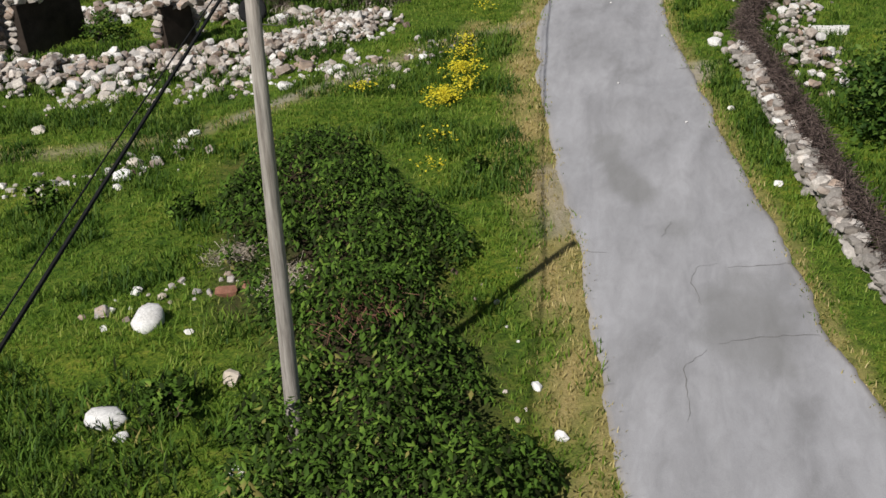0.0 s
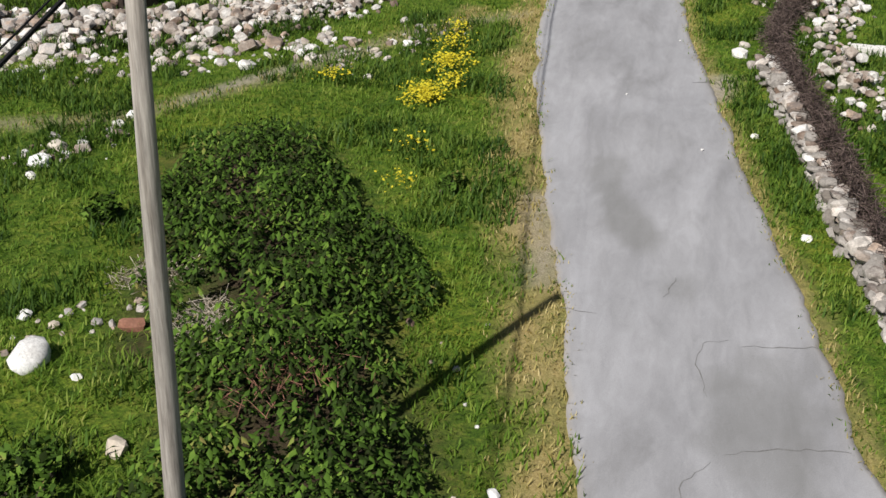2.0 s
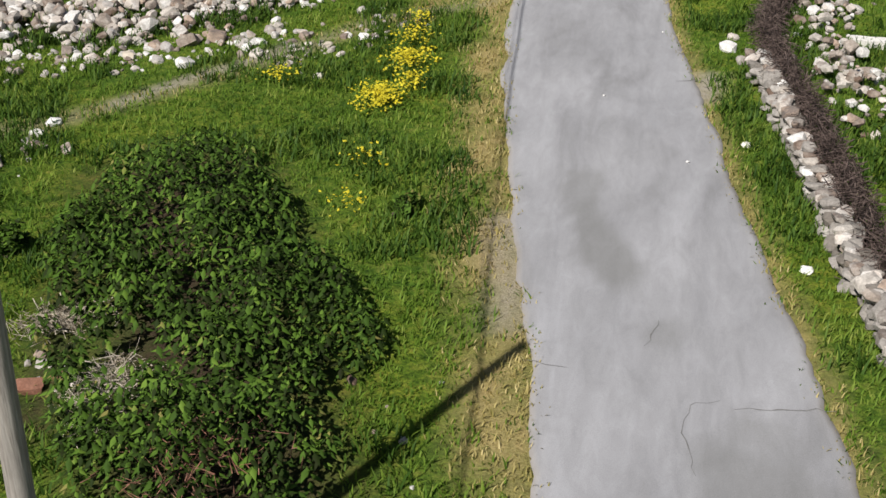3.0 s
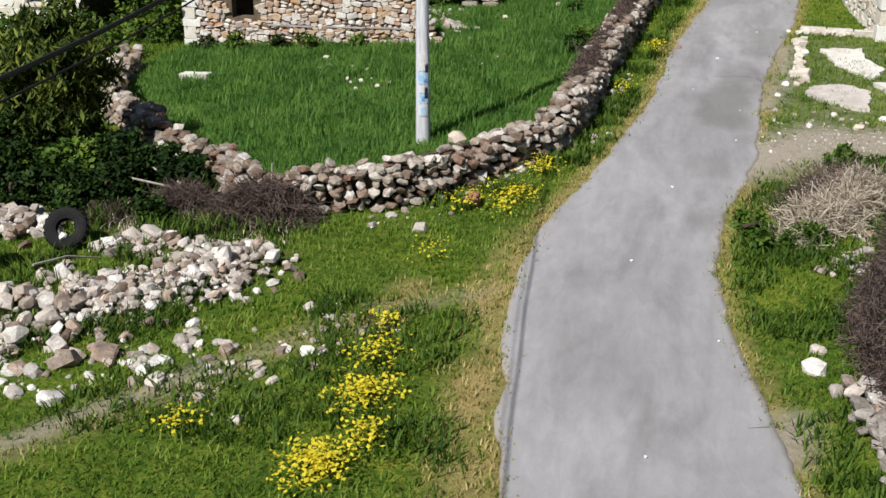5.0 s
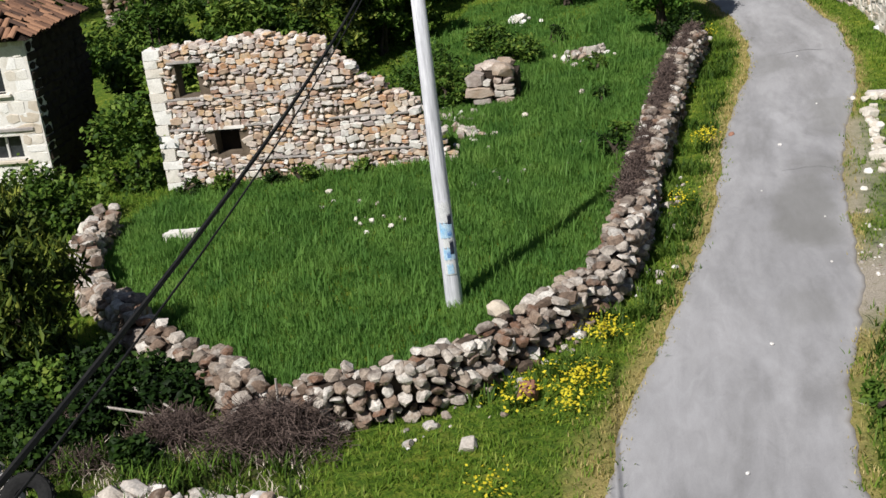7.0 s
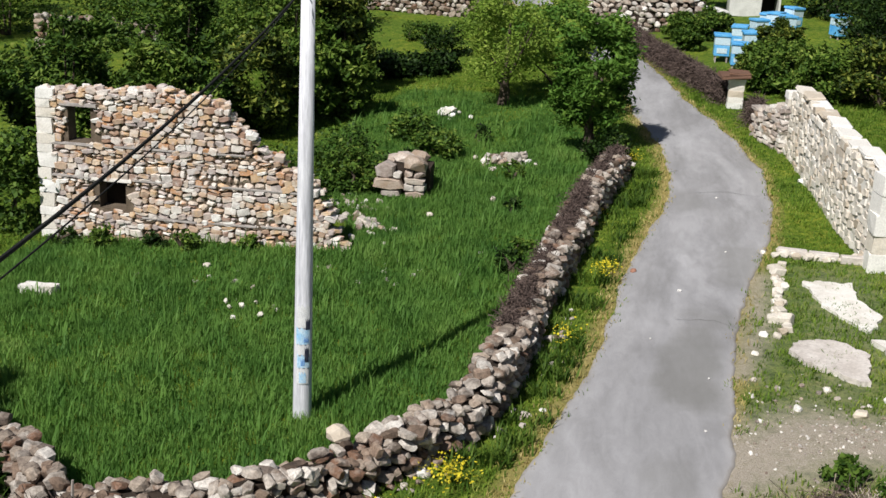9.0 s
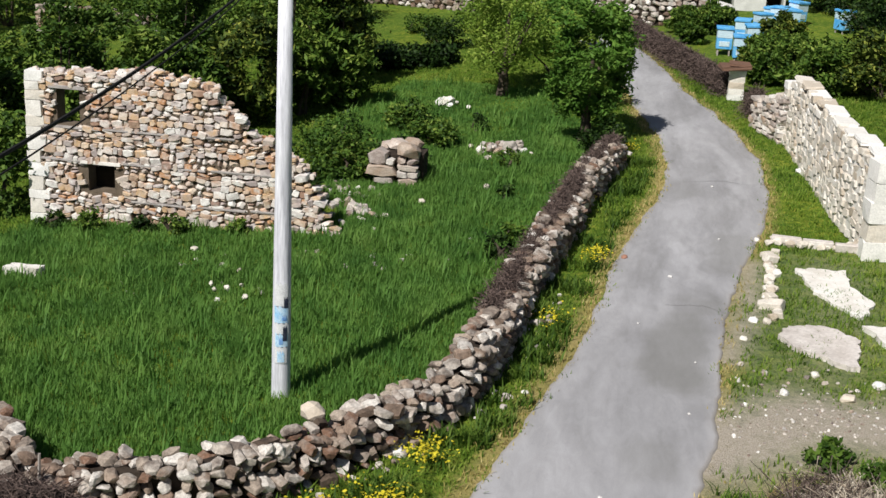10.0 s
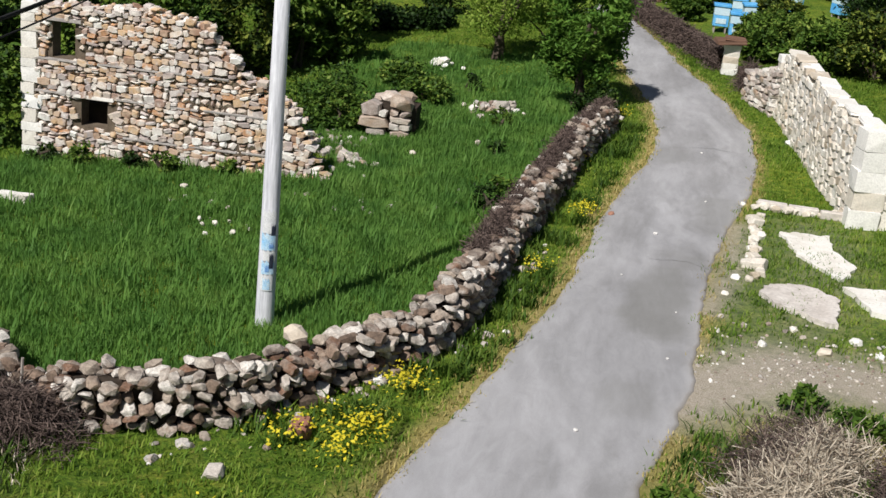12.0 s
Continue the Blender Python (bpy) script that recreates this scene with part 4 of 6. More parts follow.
# posters on the concrete pole
for z0, z1, a0, a1, mat, lab in ((1.58, 1.98, -112, -38, M_PAPER, "torn white paper"), (1.3, 1.6, -118, -34, M_PALEBLUE, "faded pale blue poster"), (1.12, 1.32, -104, -30, M_PAPER, "torn white paper"), (0.9, 1.14, -110, -36, M_PALEBLUE, "faded pale blue poster"), (0.62, 0.92, -112, -40, M_PAPER, "torn pale paper"),
                                 (1.55, 1.74, -62, -36, M_DARKPRINT, "dark printed shape"), (1.34, 1.44, -70, -44, M_BLUE, "blue printed shape"), (1.0, 1.26, -66, -42, M_DARKPRINT, "dark printed shape"), (0.94, 1.06, -88, -64, M_BLUE, "blue printed shape"), (0.64, 0.84, -96, -56, M_PALEBLUE, "faded pale blue print")):
    rad = 0.16 if lab.startswith(("torn", "faded pale blue poster")) else 0.1635
    bm = bmesh.new()
    rows = []
    for i in range(9):
        a = radians(a0 + (a1 - a0) * i / 8)
        top = z1 - 0.03 * ((i * 7) % 3)
        rows.append([bm.verts.new((r * math.cos(a), r * math.sin(a), z)) for r in (rad - 0.004, rad) for z in (z0, top)])
    for u, v in zip(rows, rows[1:]):
        bm.faces.new((u[2], v[2], v[3], u[3]))
        bm.faces.new((u[1], v[1], v[0], u[0]))
        bm.faces.new((u[3], v[3], v[1], u[1]))
        bm.faces.new((u[0], v[0], v[2], u[2]))
    bm.faces.new((rows[0][0], rows[0][2], rows[0][3], rows[0][1]))
    bm.faces.new((rows[-1][1], rows[-1][3], rows[-1][2], rows[-1][0]))
    part("poster", bm, mat, cp, lab)

# ---- house at the end of the field ----
def second_house():
    x0, x1, y0, y1, zt = -19.5, -12.3, 10.0, 13.3, 3.5
    g = -1.0
    h = thing("stone_house", (x1, y0, g), "old pale stone house with low tiled roof behind shrubs", "house")
    bm = bmesh.new()
    holes = [(-18.7, -17.6, -0.7, 0.4), (-14.1, -13.0, 0.2, 0.85), (-14.1, -13.1, 2.0, 2.95)]
    cx = sorted({x0, x1, *[v for q in holes for v in q[:2]]})
    cz = sorted({g - 0.3, zt, *[v for q in holes for v in q[2:]]})
    for a, b in zip(cx, cx[1:]):
        for lo, hi in zip(cz, cz[1:]):
            if any(q[0] <= (a + b) / 2 <= q[1] and q[2] <= (lo + hi) / 2 <= q[3] for q in holes):
                continue
            bmesh.ops.create_cube(bm, size=1, matrix=Matrix.Translation(Vector(((a + b) / 2, y0 + 0.3, (lo + hi) / 2)) - h.location) @ Matrix.Diagonal((b - a, 0.5, hi - lo, 1)))
    bmesh.ops.remove_doubles(bm, verts=bm.verts, dist=0.001)
    part("wall", bm, M_SLAB, h)
    for (sx, sy, px, py) in ((0.5, y1 - y0 - 0.6, x1 - 0.25, (y0 + y1) / 2 + 0.3), (0.5, y1 - y0 - 0.6, x0 + 0.25, (y0 + y1) / 2 + 0.3), (x1 - x0 - 1.0, 0.5, (x0 + x1) / 2, y1 - 0.25)):
        part("wall", box_bm((sx, sy, zt - g + 0.3), Vector((px, py, (zt + g - 0.3) / 2)) - h.location, 0), M_SHADED_EARTH, h)
    r = np.random.default_rng(5)
    stones = []
    z = g
    while z < zt - 0.1:
        ch = r.uniform(0.2, 0.32)
        x = x0
        while x < x1 - 0.1:
            w = r.uniform(0.25, 0.6)
            c = (min(x + w / 2, x1 - w / 2), z + ch / 2)
            x += w
            if any(q[0] - w * 0.4 < c[0] < q[1] + w * 0.4 and q[2] - ch * 0.4 < c[1] < q[3] + ch * 0.4 for q in holes):
                continue
            stones.append(((c[0], y0 + 0.15, c[1]), Euler((0, r.uniform(-0.04, 0.04), r.uniform(-0.05, 0.05))).to_matrix(), (w * 1.03, 0.22, ch * 1.05)))
        z += ch
    lay(stones, h, "stone", S_PALE_FACED, M_WHITE_I, lambda p: p[0] > -16.5)
    stones = []
    z = g
    while z < zt - 0.1:
        ch = r.uniform(0.2, 0.3)
        y = y0 + 0.1
        while y < y1:
            w = r.uniform(0.25, 0.55)
            stones.append(((x1 - 0.06, y + w / 2, z + ch / 2), Euler((0, 0, r.uniform(-0.05, 0.05))).to_matrix(), (0.24, w * 1.03, ch * 1.05)))
            y += w
        z += ch
    # Side stones take the near-black earth: the unlit side is darkened by colour.
    lay(stones, h, "side_stone", S_FIELD, M_SHADED_EARTH, lambda p: False)
    for q in holes:
        win = part("window", box_bm((q[1] - q[0], 0.04, q[3] - q[2]), Vector(((q[0] + q[1]) / 2, y0 + 0.34, (q[2] + q[3]) / 2)) - h.location, 0), M_PANE, h, "dark pane")
        for dx in (0.03, 0.5, 0.97):
            part("frame_bar", box_bm((0.06, 0.07, q[3] - q[2]), Vector((q[0] + (q[1] - q[0]) * dx, y0 + 0.3, (q[2] + q[3]) / 2)) - h.location, 0.005), M_PAINT, win, "white painted frame")
        part("sill", box_bm((q[1] - q[0] + 0.3, 0.3, 0.09), Vector(((q[0] + q[1]) / 2, y0 + 0.1, q[2] - 0.045)) - h.location, 0.015), M_WHITE, h, "pale stone sill")
    part("timber_lacing", box_bm((x1 - x0 - 0.5, 0.12, 0.1), Vector(((x0 + x1) / 2, y0 + 0.05, 1.02)) - h.location, 0.015), M_BAND, h, "grey weathered timber lacing beam")
    eave = 0.3
    bm = bmesh.new()
    ridge = zt + 0.75
    v = [bm.verts.new(Vector(p) - h.location) for p in ((x0 - eave, y0 - eave, zt - 0.1), (x1 + eave, y0 - eave, zt - 0.1), (x1 + eave, y1 + eave, zt - 0.1), (x0 - eave, y1 + eave, zt - 0.1), (x0 + 1.7, (y0 + y1) / 2, ridge), (x1 - 1.7, (y0 + y1) / 2, ridge))]
    for f in ((0, 1, 5, 4), (2, 3, 4, 5), (1, 2, 5), (3, 0, 4), (3, 2, 1, 0)):
        bm.faces.new([v[i] for i in f])
    bmesh.ops.solidify(bm, geom=list(bm.faces), thickness=0.12)
    part("roof", bm, M_SHADED_EARTH, h, "dark roof boarding")
    tm = bpy.data.meshes.new("tile")
    arc = [(0.5 * math.cos(a), 0.5 * math.sin(a)) for a in np.linspace(0, math.pi, 6)]
    tv = [(p * w, -0.5, q * w) for w in (1.0, 0.86) for p, q in arc] + [(p * w, 0.5, q * w) for w in (0.86, 0.72) for p, q in arc]
    tf = []
    for i in range(5):
        tf += [(i, i + 1, 13 + i), (i, 13 + i, 12 + i), (6 + i, 19 + i, 7 + i), (6 + i, 18 + i, 19 + i), (i, 6 + i, 7 + i), (i, 7 + i, i + 1)]
    tm.from_pydata(tv, [], tf)
    tile = [(tm, np.array(tv), np.array(tf))]
    tm.materials.append(M_TILE)
    tiles = []
    for lo_a, lo_b, hi_a, hi_b in (((x0 - eave, y0 - eave), (x1 + eave, y0 - eave), (x0 + 1.7, (y0 + y1) / 2), (x1 - 1.7, (y0 + y1) / 2)), ((x1 + eave, y0 - eave), (x1 + eave, y1 + eave), (x1 - 1.7, (y0 + y1) / 2), (x1 - 1.7, (y0 + y1) / 2))):
        along_eave = Vector((lo_b[0] - lo_a[0], lo_b[1] - lo_a[1], 0)).normalized()
        run = abs(hi_a[1] - lo_a[1]) if abs(along_eave.x) > 0.5 else abs(hi_a[0] - lo_a[0])
        slope = math.atan2(ridge - zt + 0.1, run)
        rows = int(math.hypot(run, ridge - zt + 0.1) / 0.36)
        for k in range(rows):
            u = (k + 0.3) / rows
            a = Vector((lo_a[0] + (hi_a[0] - lo_a[0]) * u, lo_a[1] + (hi_a[1] - lo_a[1]) * u, zt - 0.1 + (ridge - zt + 0.1) * u))
            b = Vector((lo_b[0] + (hi_b[0] - lo_b[0]) * u, lo_b[1] + (hi_b[1] - lo_b[1]) * u, a.z))
            for j in range(int((b - a).length / 0.2)):
                p = a + along_eave * (0.1 + 0.2 * j + r.uniform(-0.03, 0.03)) + Vector((0, 0, 0.13 + r.uniform(-0.02, 0.03)))
                if r.random() < 0.03:
                    continue
                tiles.append((tuple(p), Euler((slope + 0.06, 0, math.atan2(along_eave.y, along_eave.x) + r.uniform(-0.12, 0.12))).to_matrix(), (0.19, 0.46, 0.13)))
    lay(tiles, h, "tile", tile, M_TILE_I, lambda p: p[0] > -15.5)
    return h


M_PANE = surface("dark_window_glass", [(0.3, (0.02, 0.022, 0.025)), (0.7, (0.04, 0.045, 0.05))], 2, 20, 0.15, 0.02, 0.001)
M_PAINT = surface("flaking_white_paint", [(0.3, (0.6, 0.6, 0.58)), (0.7, (0.78, 0.78, 0.76))], 3, 40, 0.6, 0.1, 0.002)
second_house()

# ---- rubble and loose stones on the meadow ----
def rubble(name, path, width, heap, count, sizes, label, single, seed, shapes=None, fill=None):
    r = np.random.default_rng(seed)
    x0, y0 = path[0]
    ob = thing(name, (x0, y0, float(ground_z(x0, y0))), label, "rubble")
    line = along(path, 0.1)
    stones = []
    for i in range(count):
        x, y, h, s = line[r.integers(0, len(line))]
        off = r.normal(0, width / 2)
        s = (sizes[0] + (sizes[1] - sizes[0]) * r.random() ** 1.7) * (1 if r.random() < 0.94 else 1.45)
        px, py = x - math.sin(h) * off + r.normal(0, 0.1), y + math.cos(h) * off
        up = heap * max(0, 1 - (off / width) ** 2) * r.uniform(0.0, 1)
        stones.append(((px, py, float(ground_z(px, py)) + up + s * 0.12), Euler([r.uniform(-0.6, 0.6), r.uniform(-0.6, 0.6), r.uniform(0, 6)]).to_matrix(), (s, s * r.uniform(0.6, 0.95), s * r.uniform(0.45, 0.75))))
    lay(stones, ob, "stone", shapes or S_RUBBLE, fill or M_RUBBLE_I, single)
    return ob


rubble("rubble_bank", [(-12.5, -11.2), (-8, -10.6), (-5.2, -9.9), (-3.4, -9.2)], 1.6, 0.26, 820, (0.08, 0.38), "bank of pale tumbled building stones in the grass", lambda p: p[0] > -5.6, 31)
rubble("rubble_bank", [(-3.6, -9.0), (-2.6, -8.3), (-1.9, -7.4), (-1.5, -6.5)], 1.05, 0.22, 620, (0.08, 0.26), "heap of small pale broken stones in the grass", lambda p: True, 30)
rubble("rubble_bank", [(-10.5, -5.2), (-8.8, -5.6), (-7.4, -5.2), (-6.2, -6.1), (-5.6, -5.6)], 0.7, 0.3, 300, (0.14, 0.42), "low line of fallen stones beside a ruined wall", lambda p: p[0] > -7.5, 32)
rubble("rubble_bank", [(-4.1, -6.2), (-3.4, -6.4), (-2.6, -6.2)], 0.7, 0.15, 80, (0.1, 0.34), "few larger pale stones behind the heap", lambda p: True, 29)
rubble("scattered_stones", [(-8, -12.6), (-4.8, -12.0), (-2.4, -11.0), (-0.8, -9.9)], 1.0, 0.0, 260, (0.06, 0.28), "pale stones scattered through the grass", lambda p: True, 33)
rubble("scattered_stones", [(-1.2, -11.6), (0.0, -10.8), (0.7, -9.6), (0.2, -8.4)], 0.8, 0.0, 85, (0.05, 0.2), "pale stones scattered through the grass", lambda p: True, 37)
rubble("scattered_stones", [(-6.6, -17.6), (-4.4, -17.0), (-3.6, -15.3)], 0.6, 0.0, 80, (0.05, 0.26), "pale stones scattered through the grass", lambda p: True, 34)
rubble("scattered_stones", [(-2.6, -22.9), (-1.8, -22.1), (-0.5, -21.4)], 0.6, 0.0, 30, (0.05, 0.2), "pale stones scattered through the grass", lambda p: True, 35)
rubble("scattered_stones", [(3.2, -21), (3.7, -23), (4.6, -25.5)], 0.4, 0.0, 12, (0.04, 0.12), "stones at the edge of the nettles", lambda p: True, 38)
rubble("scattered_stones", [(-6, 5), (-2.8, 5.9), (0, 7), (2.0, 9)], 1.4, 0.0, 40, (0.06, 0.16), "small pale stones showing in the field grass", lambda p: True, 39)
rubble("scattered_stones", [(-0.2, -4.9), (1.2, -3.9), (2.2, -2.2), (3.7, 1.0), (3.9, 6)], 0.25, 0.0, 80, (0.05, 0.2), "stones fallen along the foot of the wall", lambda p: True, 40)
rocks([(-1.62, -22.88, 0.64)], S_OVAL, "boulder", "large white boulder lying in the grass", "boulders", 0.6)
rocks([(-1.2, -25.5, 0.58), (-0.85, -25.85, 0.22)], S_OVAL, "boulder", "white boulder half grown over with weeds", "boulders", 0.55)
rocks([(0.14, -24.34, 0.36), (-2.22, -21.84, 0.22), (-1.75, -22.0, 0.2), (-0.91, -23.1, 0.16), (-4.4, -16.45, 0.4), (-4.34, -17.15, 0.46), (-4.23, -17.7, 0.24), (-3.7, -14.8, 0.28), (-3.8, -15.25, 0.26), (-7.4, -14.4, 0.4), (0.9, -26.5, 0.3), (0.0, -12.1, 0.24), (0.36, -10.1, 0.26), (-0.24, -10.6, 0.26), (-3.7, -11.7, 0.32), (-3.2, -8.7, 0.42),
       (-2.45, -6.3, 0.34), (7.92, -17.74, 0.2), (7.29, -13.95, 0.17), (4.75, -25.5, 0.22), (4.35, -24.4, 0.2), (9.7, 16.2, 0.32), (8.6, 2.6, 0.22), (9.0, 1.6, 0.3), (-1.06, 23.0, 0.6)],
      S_WHITE_R, "loose_stone", "pale loose stone in the grass", "loose stones", 0.55)
rocks([(7.1, -9.8, 0.34), (7.35, -10.4, 0.3), (7.2, -9.2, 0.24)], S_RUBBLE, "loose_stone", "grey field stone at the end of the roadside wall", "loose stones", 0.6)
rocks([(0.94, -5.1, 0.34)], S_RUBBLE, "loose_stone", "grey stone lying below the field wall", "loose stones", 0.55)
rocks([(1.65, -3.75, 0.42)], with_material(BLOCKS, M_BRICK), "loose_stone", "reddish square stone below the field wall", "loose stones", 0.7, 0.15)
rocks([(-0.75, -21.8, 0.36), (-0.5, -21.5, 0.24)], with_material(BLOCKS, M_BRICK), "loose_stone", "broken red brick lump among nettles", "loose stones", 0.4, 0.2)


# ---- grass, nettles, flowers ----
def scatter(n, x0, x1, y0, y1, keep, seed):
    r = np.random.default_rng(seed)
    x, y = r.uniform(x0, x1, n), r.uniform(y0, y1, n)
    k = keep(x, y)
    return x[k], y[k]


def off_road(x, y, gap=0.0):
    l, r = road_at(y)
    return (x < l - gap) | (x > r + gap)


def inside(x, y, poly):
    p = np.array(poly)
    hit = np.zeros(len(x), bool)
    for (ax, ay), (bx, by) in zip(p, np.roll(p, -1, 0)):
        cross = (ay > y) != (by > y)
        hit ^= cross & (x < (bx - ax) * (y - ay) / (by - ay + 1e-12) + ax)
    return hit


FIELD = [(-2.1, -3.7), (-0.1, -3.5), (1.0, -2.4), (2.3, -0.1), (2.75, 2.4), (2.95, 5.4), (3.6, 11), (4.3, 16), (3.8, 20), (2, 26), (-3, 27), (-4.5, 18), (-1.3, 9.6), (-1.3, 8.7), (-8.4, 8.7), (-8.8, 5.8), (-8.3, 3.6), (-6.8, 1.1), (-5.6, -0.2), (-3.8, -2.2)]
NETTLES = [(-1.8, -19.0), (-1.8, -16.8), (-1.1, -15.4), (-0.2, -15.5), (1.2, -17.7), (2.1, -19.0), (3.0, -20.5), (2.65, -21.5), (2.9, -22.3), (3.1, -23.3), (3.6, -24.5), (4.15, -25.5), (4.75, -26.4), (5.1, -28), (5.2, -31), (0.9, -31), (0.9, -27.5), (0.7, -26.3), (0.65, -25.4), (0.75, -24.0), (-0.3, -22.2), (-1.2, -20.8)]


def thin_out(x, y, seed):
    d, e, m = zones(x, y)
    bare = np.maximum(e * 1.1, m * 0.9)
    return np.random.default_rng(seed).random(len(x)) > bare


x, y = scatter(84000, -13, 15, -29.5, 32, lambda x, y: (x > np.interp(y, [-30, -12, 5, 32], [-5.5, -12, -13, -13])) & (x < np.interp(y, [-30, -5, 32], [9, 12, 15])) & off_road(x, y, -0.08) & ~inside(x, y, FIELD) & ~inside(x, y, NETTLES), 41)
k = thin_out(x, y, 1)
d = zones(x, y)[0]
dryish = np.random.default_rng(2).random(len(x)) < d
g1 = k & ~dryish
lush = np.array([0.5 + 0.5 * noise.noise((a * 0.5, b * 0.5, 0)) + 0.4 * noise.noise((a * 1.7, b * 1.7, 7)) for a, b in zip(x[g1], y[g1])]).clip(0, 1.2)
blades("meadow_grass", x[g1], y[g1], 0.04 + 0.12 * lush, 0.021, M_GRASS, "short rough meadow grass", 6, 0.08, 42, 1.3)
blades("verge_grass", x[k & dryish], y[k & dryish], 0.09, 0.018, M_DRYGRASS, "dry yellow grass along the lane", 7, 0.08, 43, 1.0)
x, y = scatter(78000, -9, 5, -4, 27, lambda x, y: inside(x, y, FIELD), 44)
tall = np.array([0.2 + 0.09 * noise.noise((a * 0.6, b * 0.6, 5)) for a, b in zip(x, y)]) * np.clip(1.25 - (y - 8) / 22, 0.35, 1)
blades("tall_grass", x, y, tall * 0.85, 0.02, M_TALL, "tall lush green grass in the walled field", 5, 0.08, 45, 0.75)
w = np.random.default_rng(9).random(len(x)) < 0.012
blades("grass_clumps", x[w], y[w], 0.42, 0.03, M_TALL, "coarse darker grass clumps in the field", 9, 0.1, 49, 0.9)


x, y = scatter(9500, -9, 3.6, -31, -8, lambda x, y: off_road(x, y, 0.5) & ~inside(x, y, NETTLES), 401)
k = np.array([noise.noise((a * 0.55, b * 0.55, 11)) > 0.05 for a, b in zip(x, y)]) & thin_out(x, y, 5)
blades("rank_grass", x[k], y[k], 0.2, 0.028, M_RANK, "darker rank grass and weeds in the meadow", 7, 0.1, 402, 1.2)
x, y = scatter(3000, 6, 10, -20, -2, lambda x, y: off_road(x, y, 0.25), 403)
k = np.array([noise.noise((a * 0.8, b * 0.8, 2)) > -0.1 for a, b in zip(x, y)])
blades("rank_grass", x[k], y[k], 0.2, 0.028, M_RANK, "lush dark grass between lane and roadside wall", 7, 0.1, 404, 1.2)


x, y = scatter(2600, -12, -1.2, -12.2, -4.6, lambda x, y: band(x, y, [(-12, -11), (-5.2, -9.4), (-2.6, -7.6), (-1.6, -6)], 1.9) > 0, 405)
k = np.array([noise.noise((a * 1.1, b * 1.1, 6)) > -0.05 for a, b in zip(x, y)])
blades("rank_grass", x[k], y[k], 0.26, 0.026, M_NETTLE, "rank dark grass growing up through the rubble", 7, 0.1, 406, 1.2)


x, y = scatter(1500, -9.5, -1.2, -6.2, -3.4, lambda x, y: band(x, y, [(-9, -3.9), (-5, -4.7), (-1.6, -5.3)], 1.1) > 0, 407)
k = np.array([noise.noise((a * 1.3, b * 1.3, 9)) > 0.0 for a, b in zip(x, y)])
blades("rank_grass", x[k], y[k], 0.3, 0.026, M_NETTLE, "rank dark weeds among the dead brambles", 7, 0.1, 408, 1.2)
k2 = ~k & (np.random.default_rng(4).random(len(x)) < 0.4)
blades("dead_grass", x[k2], y[k2], 0.16, 0.016, M_STRAW, "pale dead grass among the brambles", 6, 0.1, 409, 1.3)


x, y = scatter(1500, -6.0, 0.4, -33, -24.4, lambda x, y: ~inside(x, y, NETTLES), 411)
k = np.array([noise.noise((a * 0.7, b * 0.7, 13)) > -0.2 for a, b in zip(x, y)])
blades("rank_grass", x[k], y[k], 0.2, 0.035, M_NETTLE, "dark rank weeds beside the nettles", 7, 0.12, 412, 1.3)


x, y = scatter(9000, 0.8, 6.0, -4.6, 17.0, lambda x, y: (band(x, y, [(1.1, -4.0), (2.6, -2.2), (3.6, 0.2), (3.85, 2.4), (4.1, 5.4), (4.35, 7.6), (4.65, 10.6), (4.9, 12.8), (5.4, 16.4)], 0.4) > 0) & off_road(x, y, 0.1), 413)
k = np.array([noise.noise((a * 1.5, b * 1.5, 21)) > 0.05 for a, b in zip(x, y)])
blades("rank_grass", x[k], y[k], 0.24, 0.03, M_RANK, "lush weeds along the foot of the field wall", 7, 0.1, 414, 1.2)


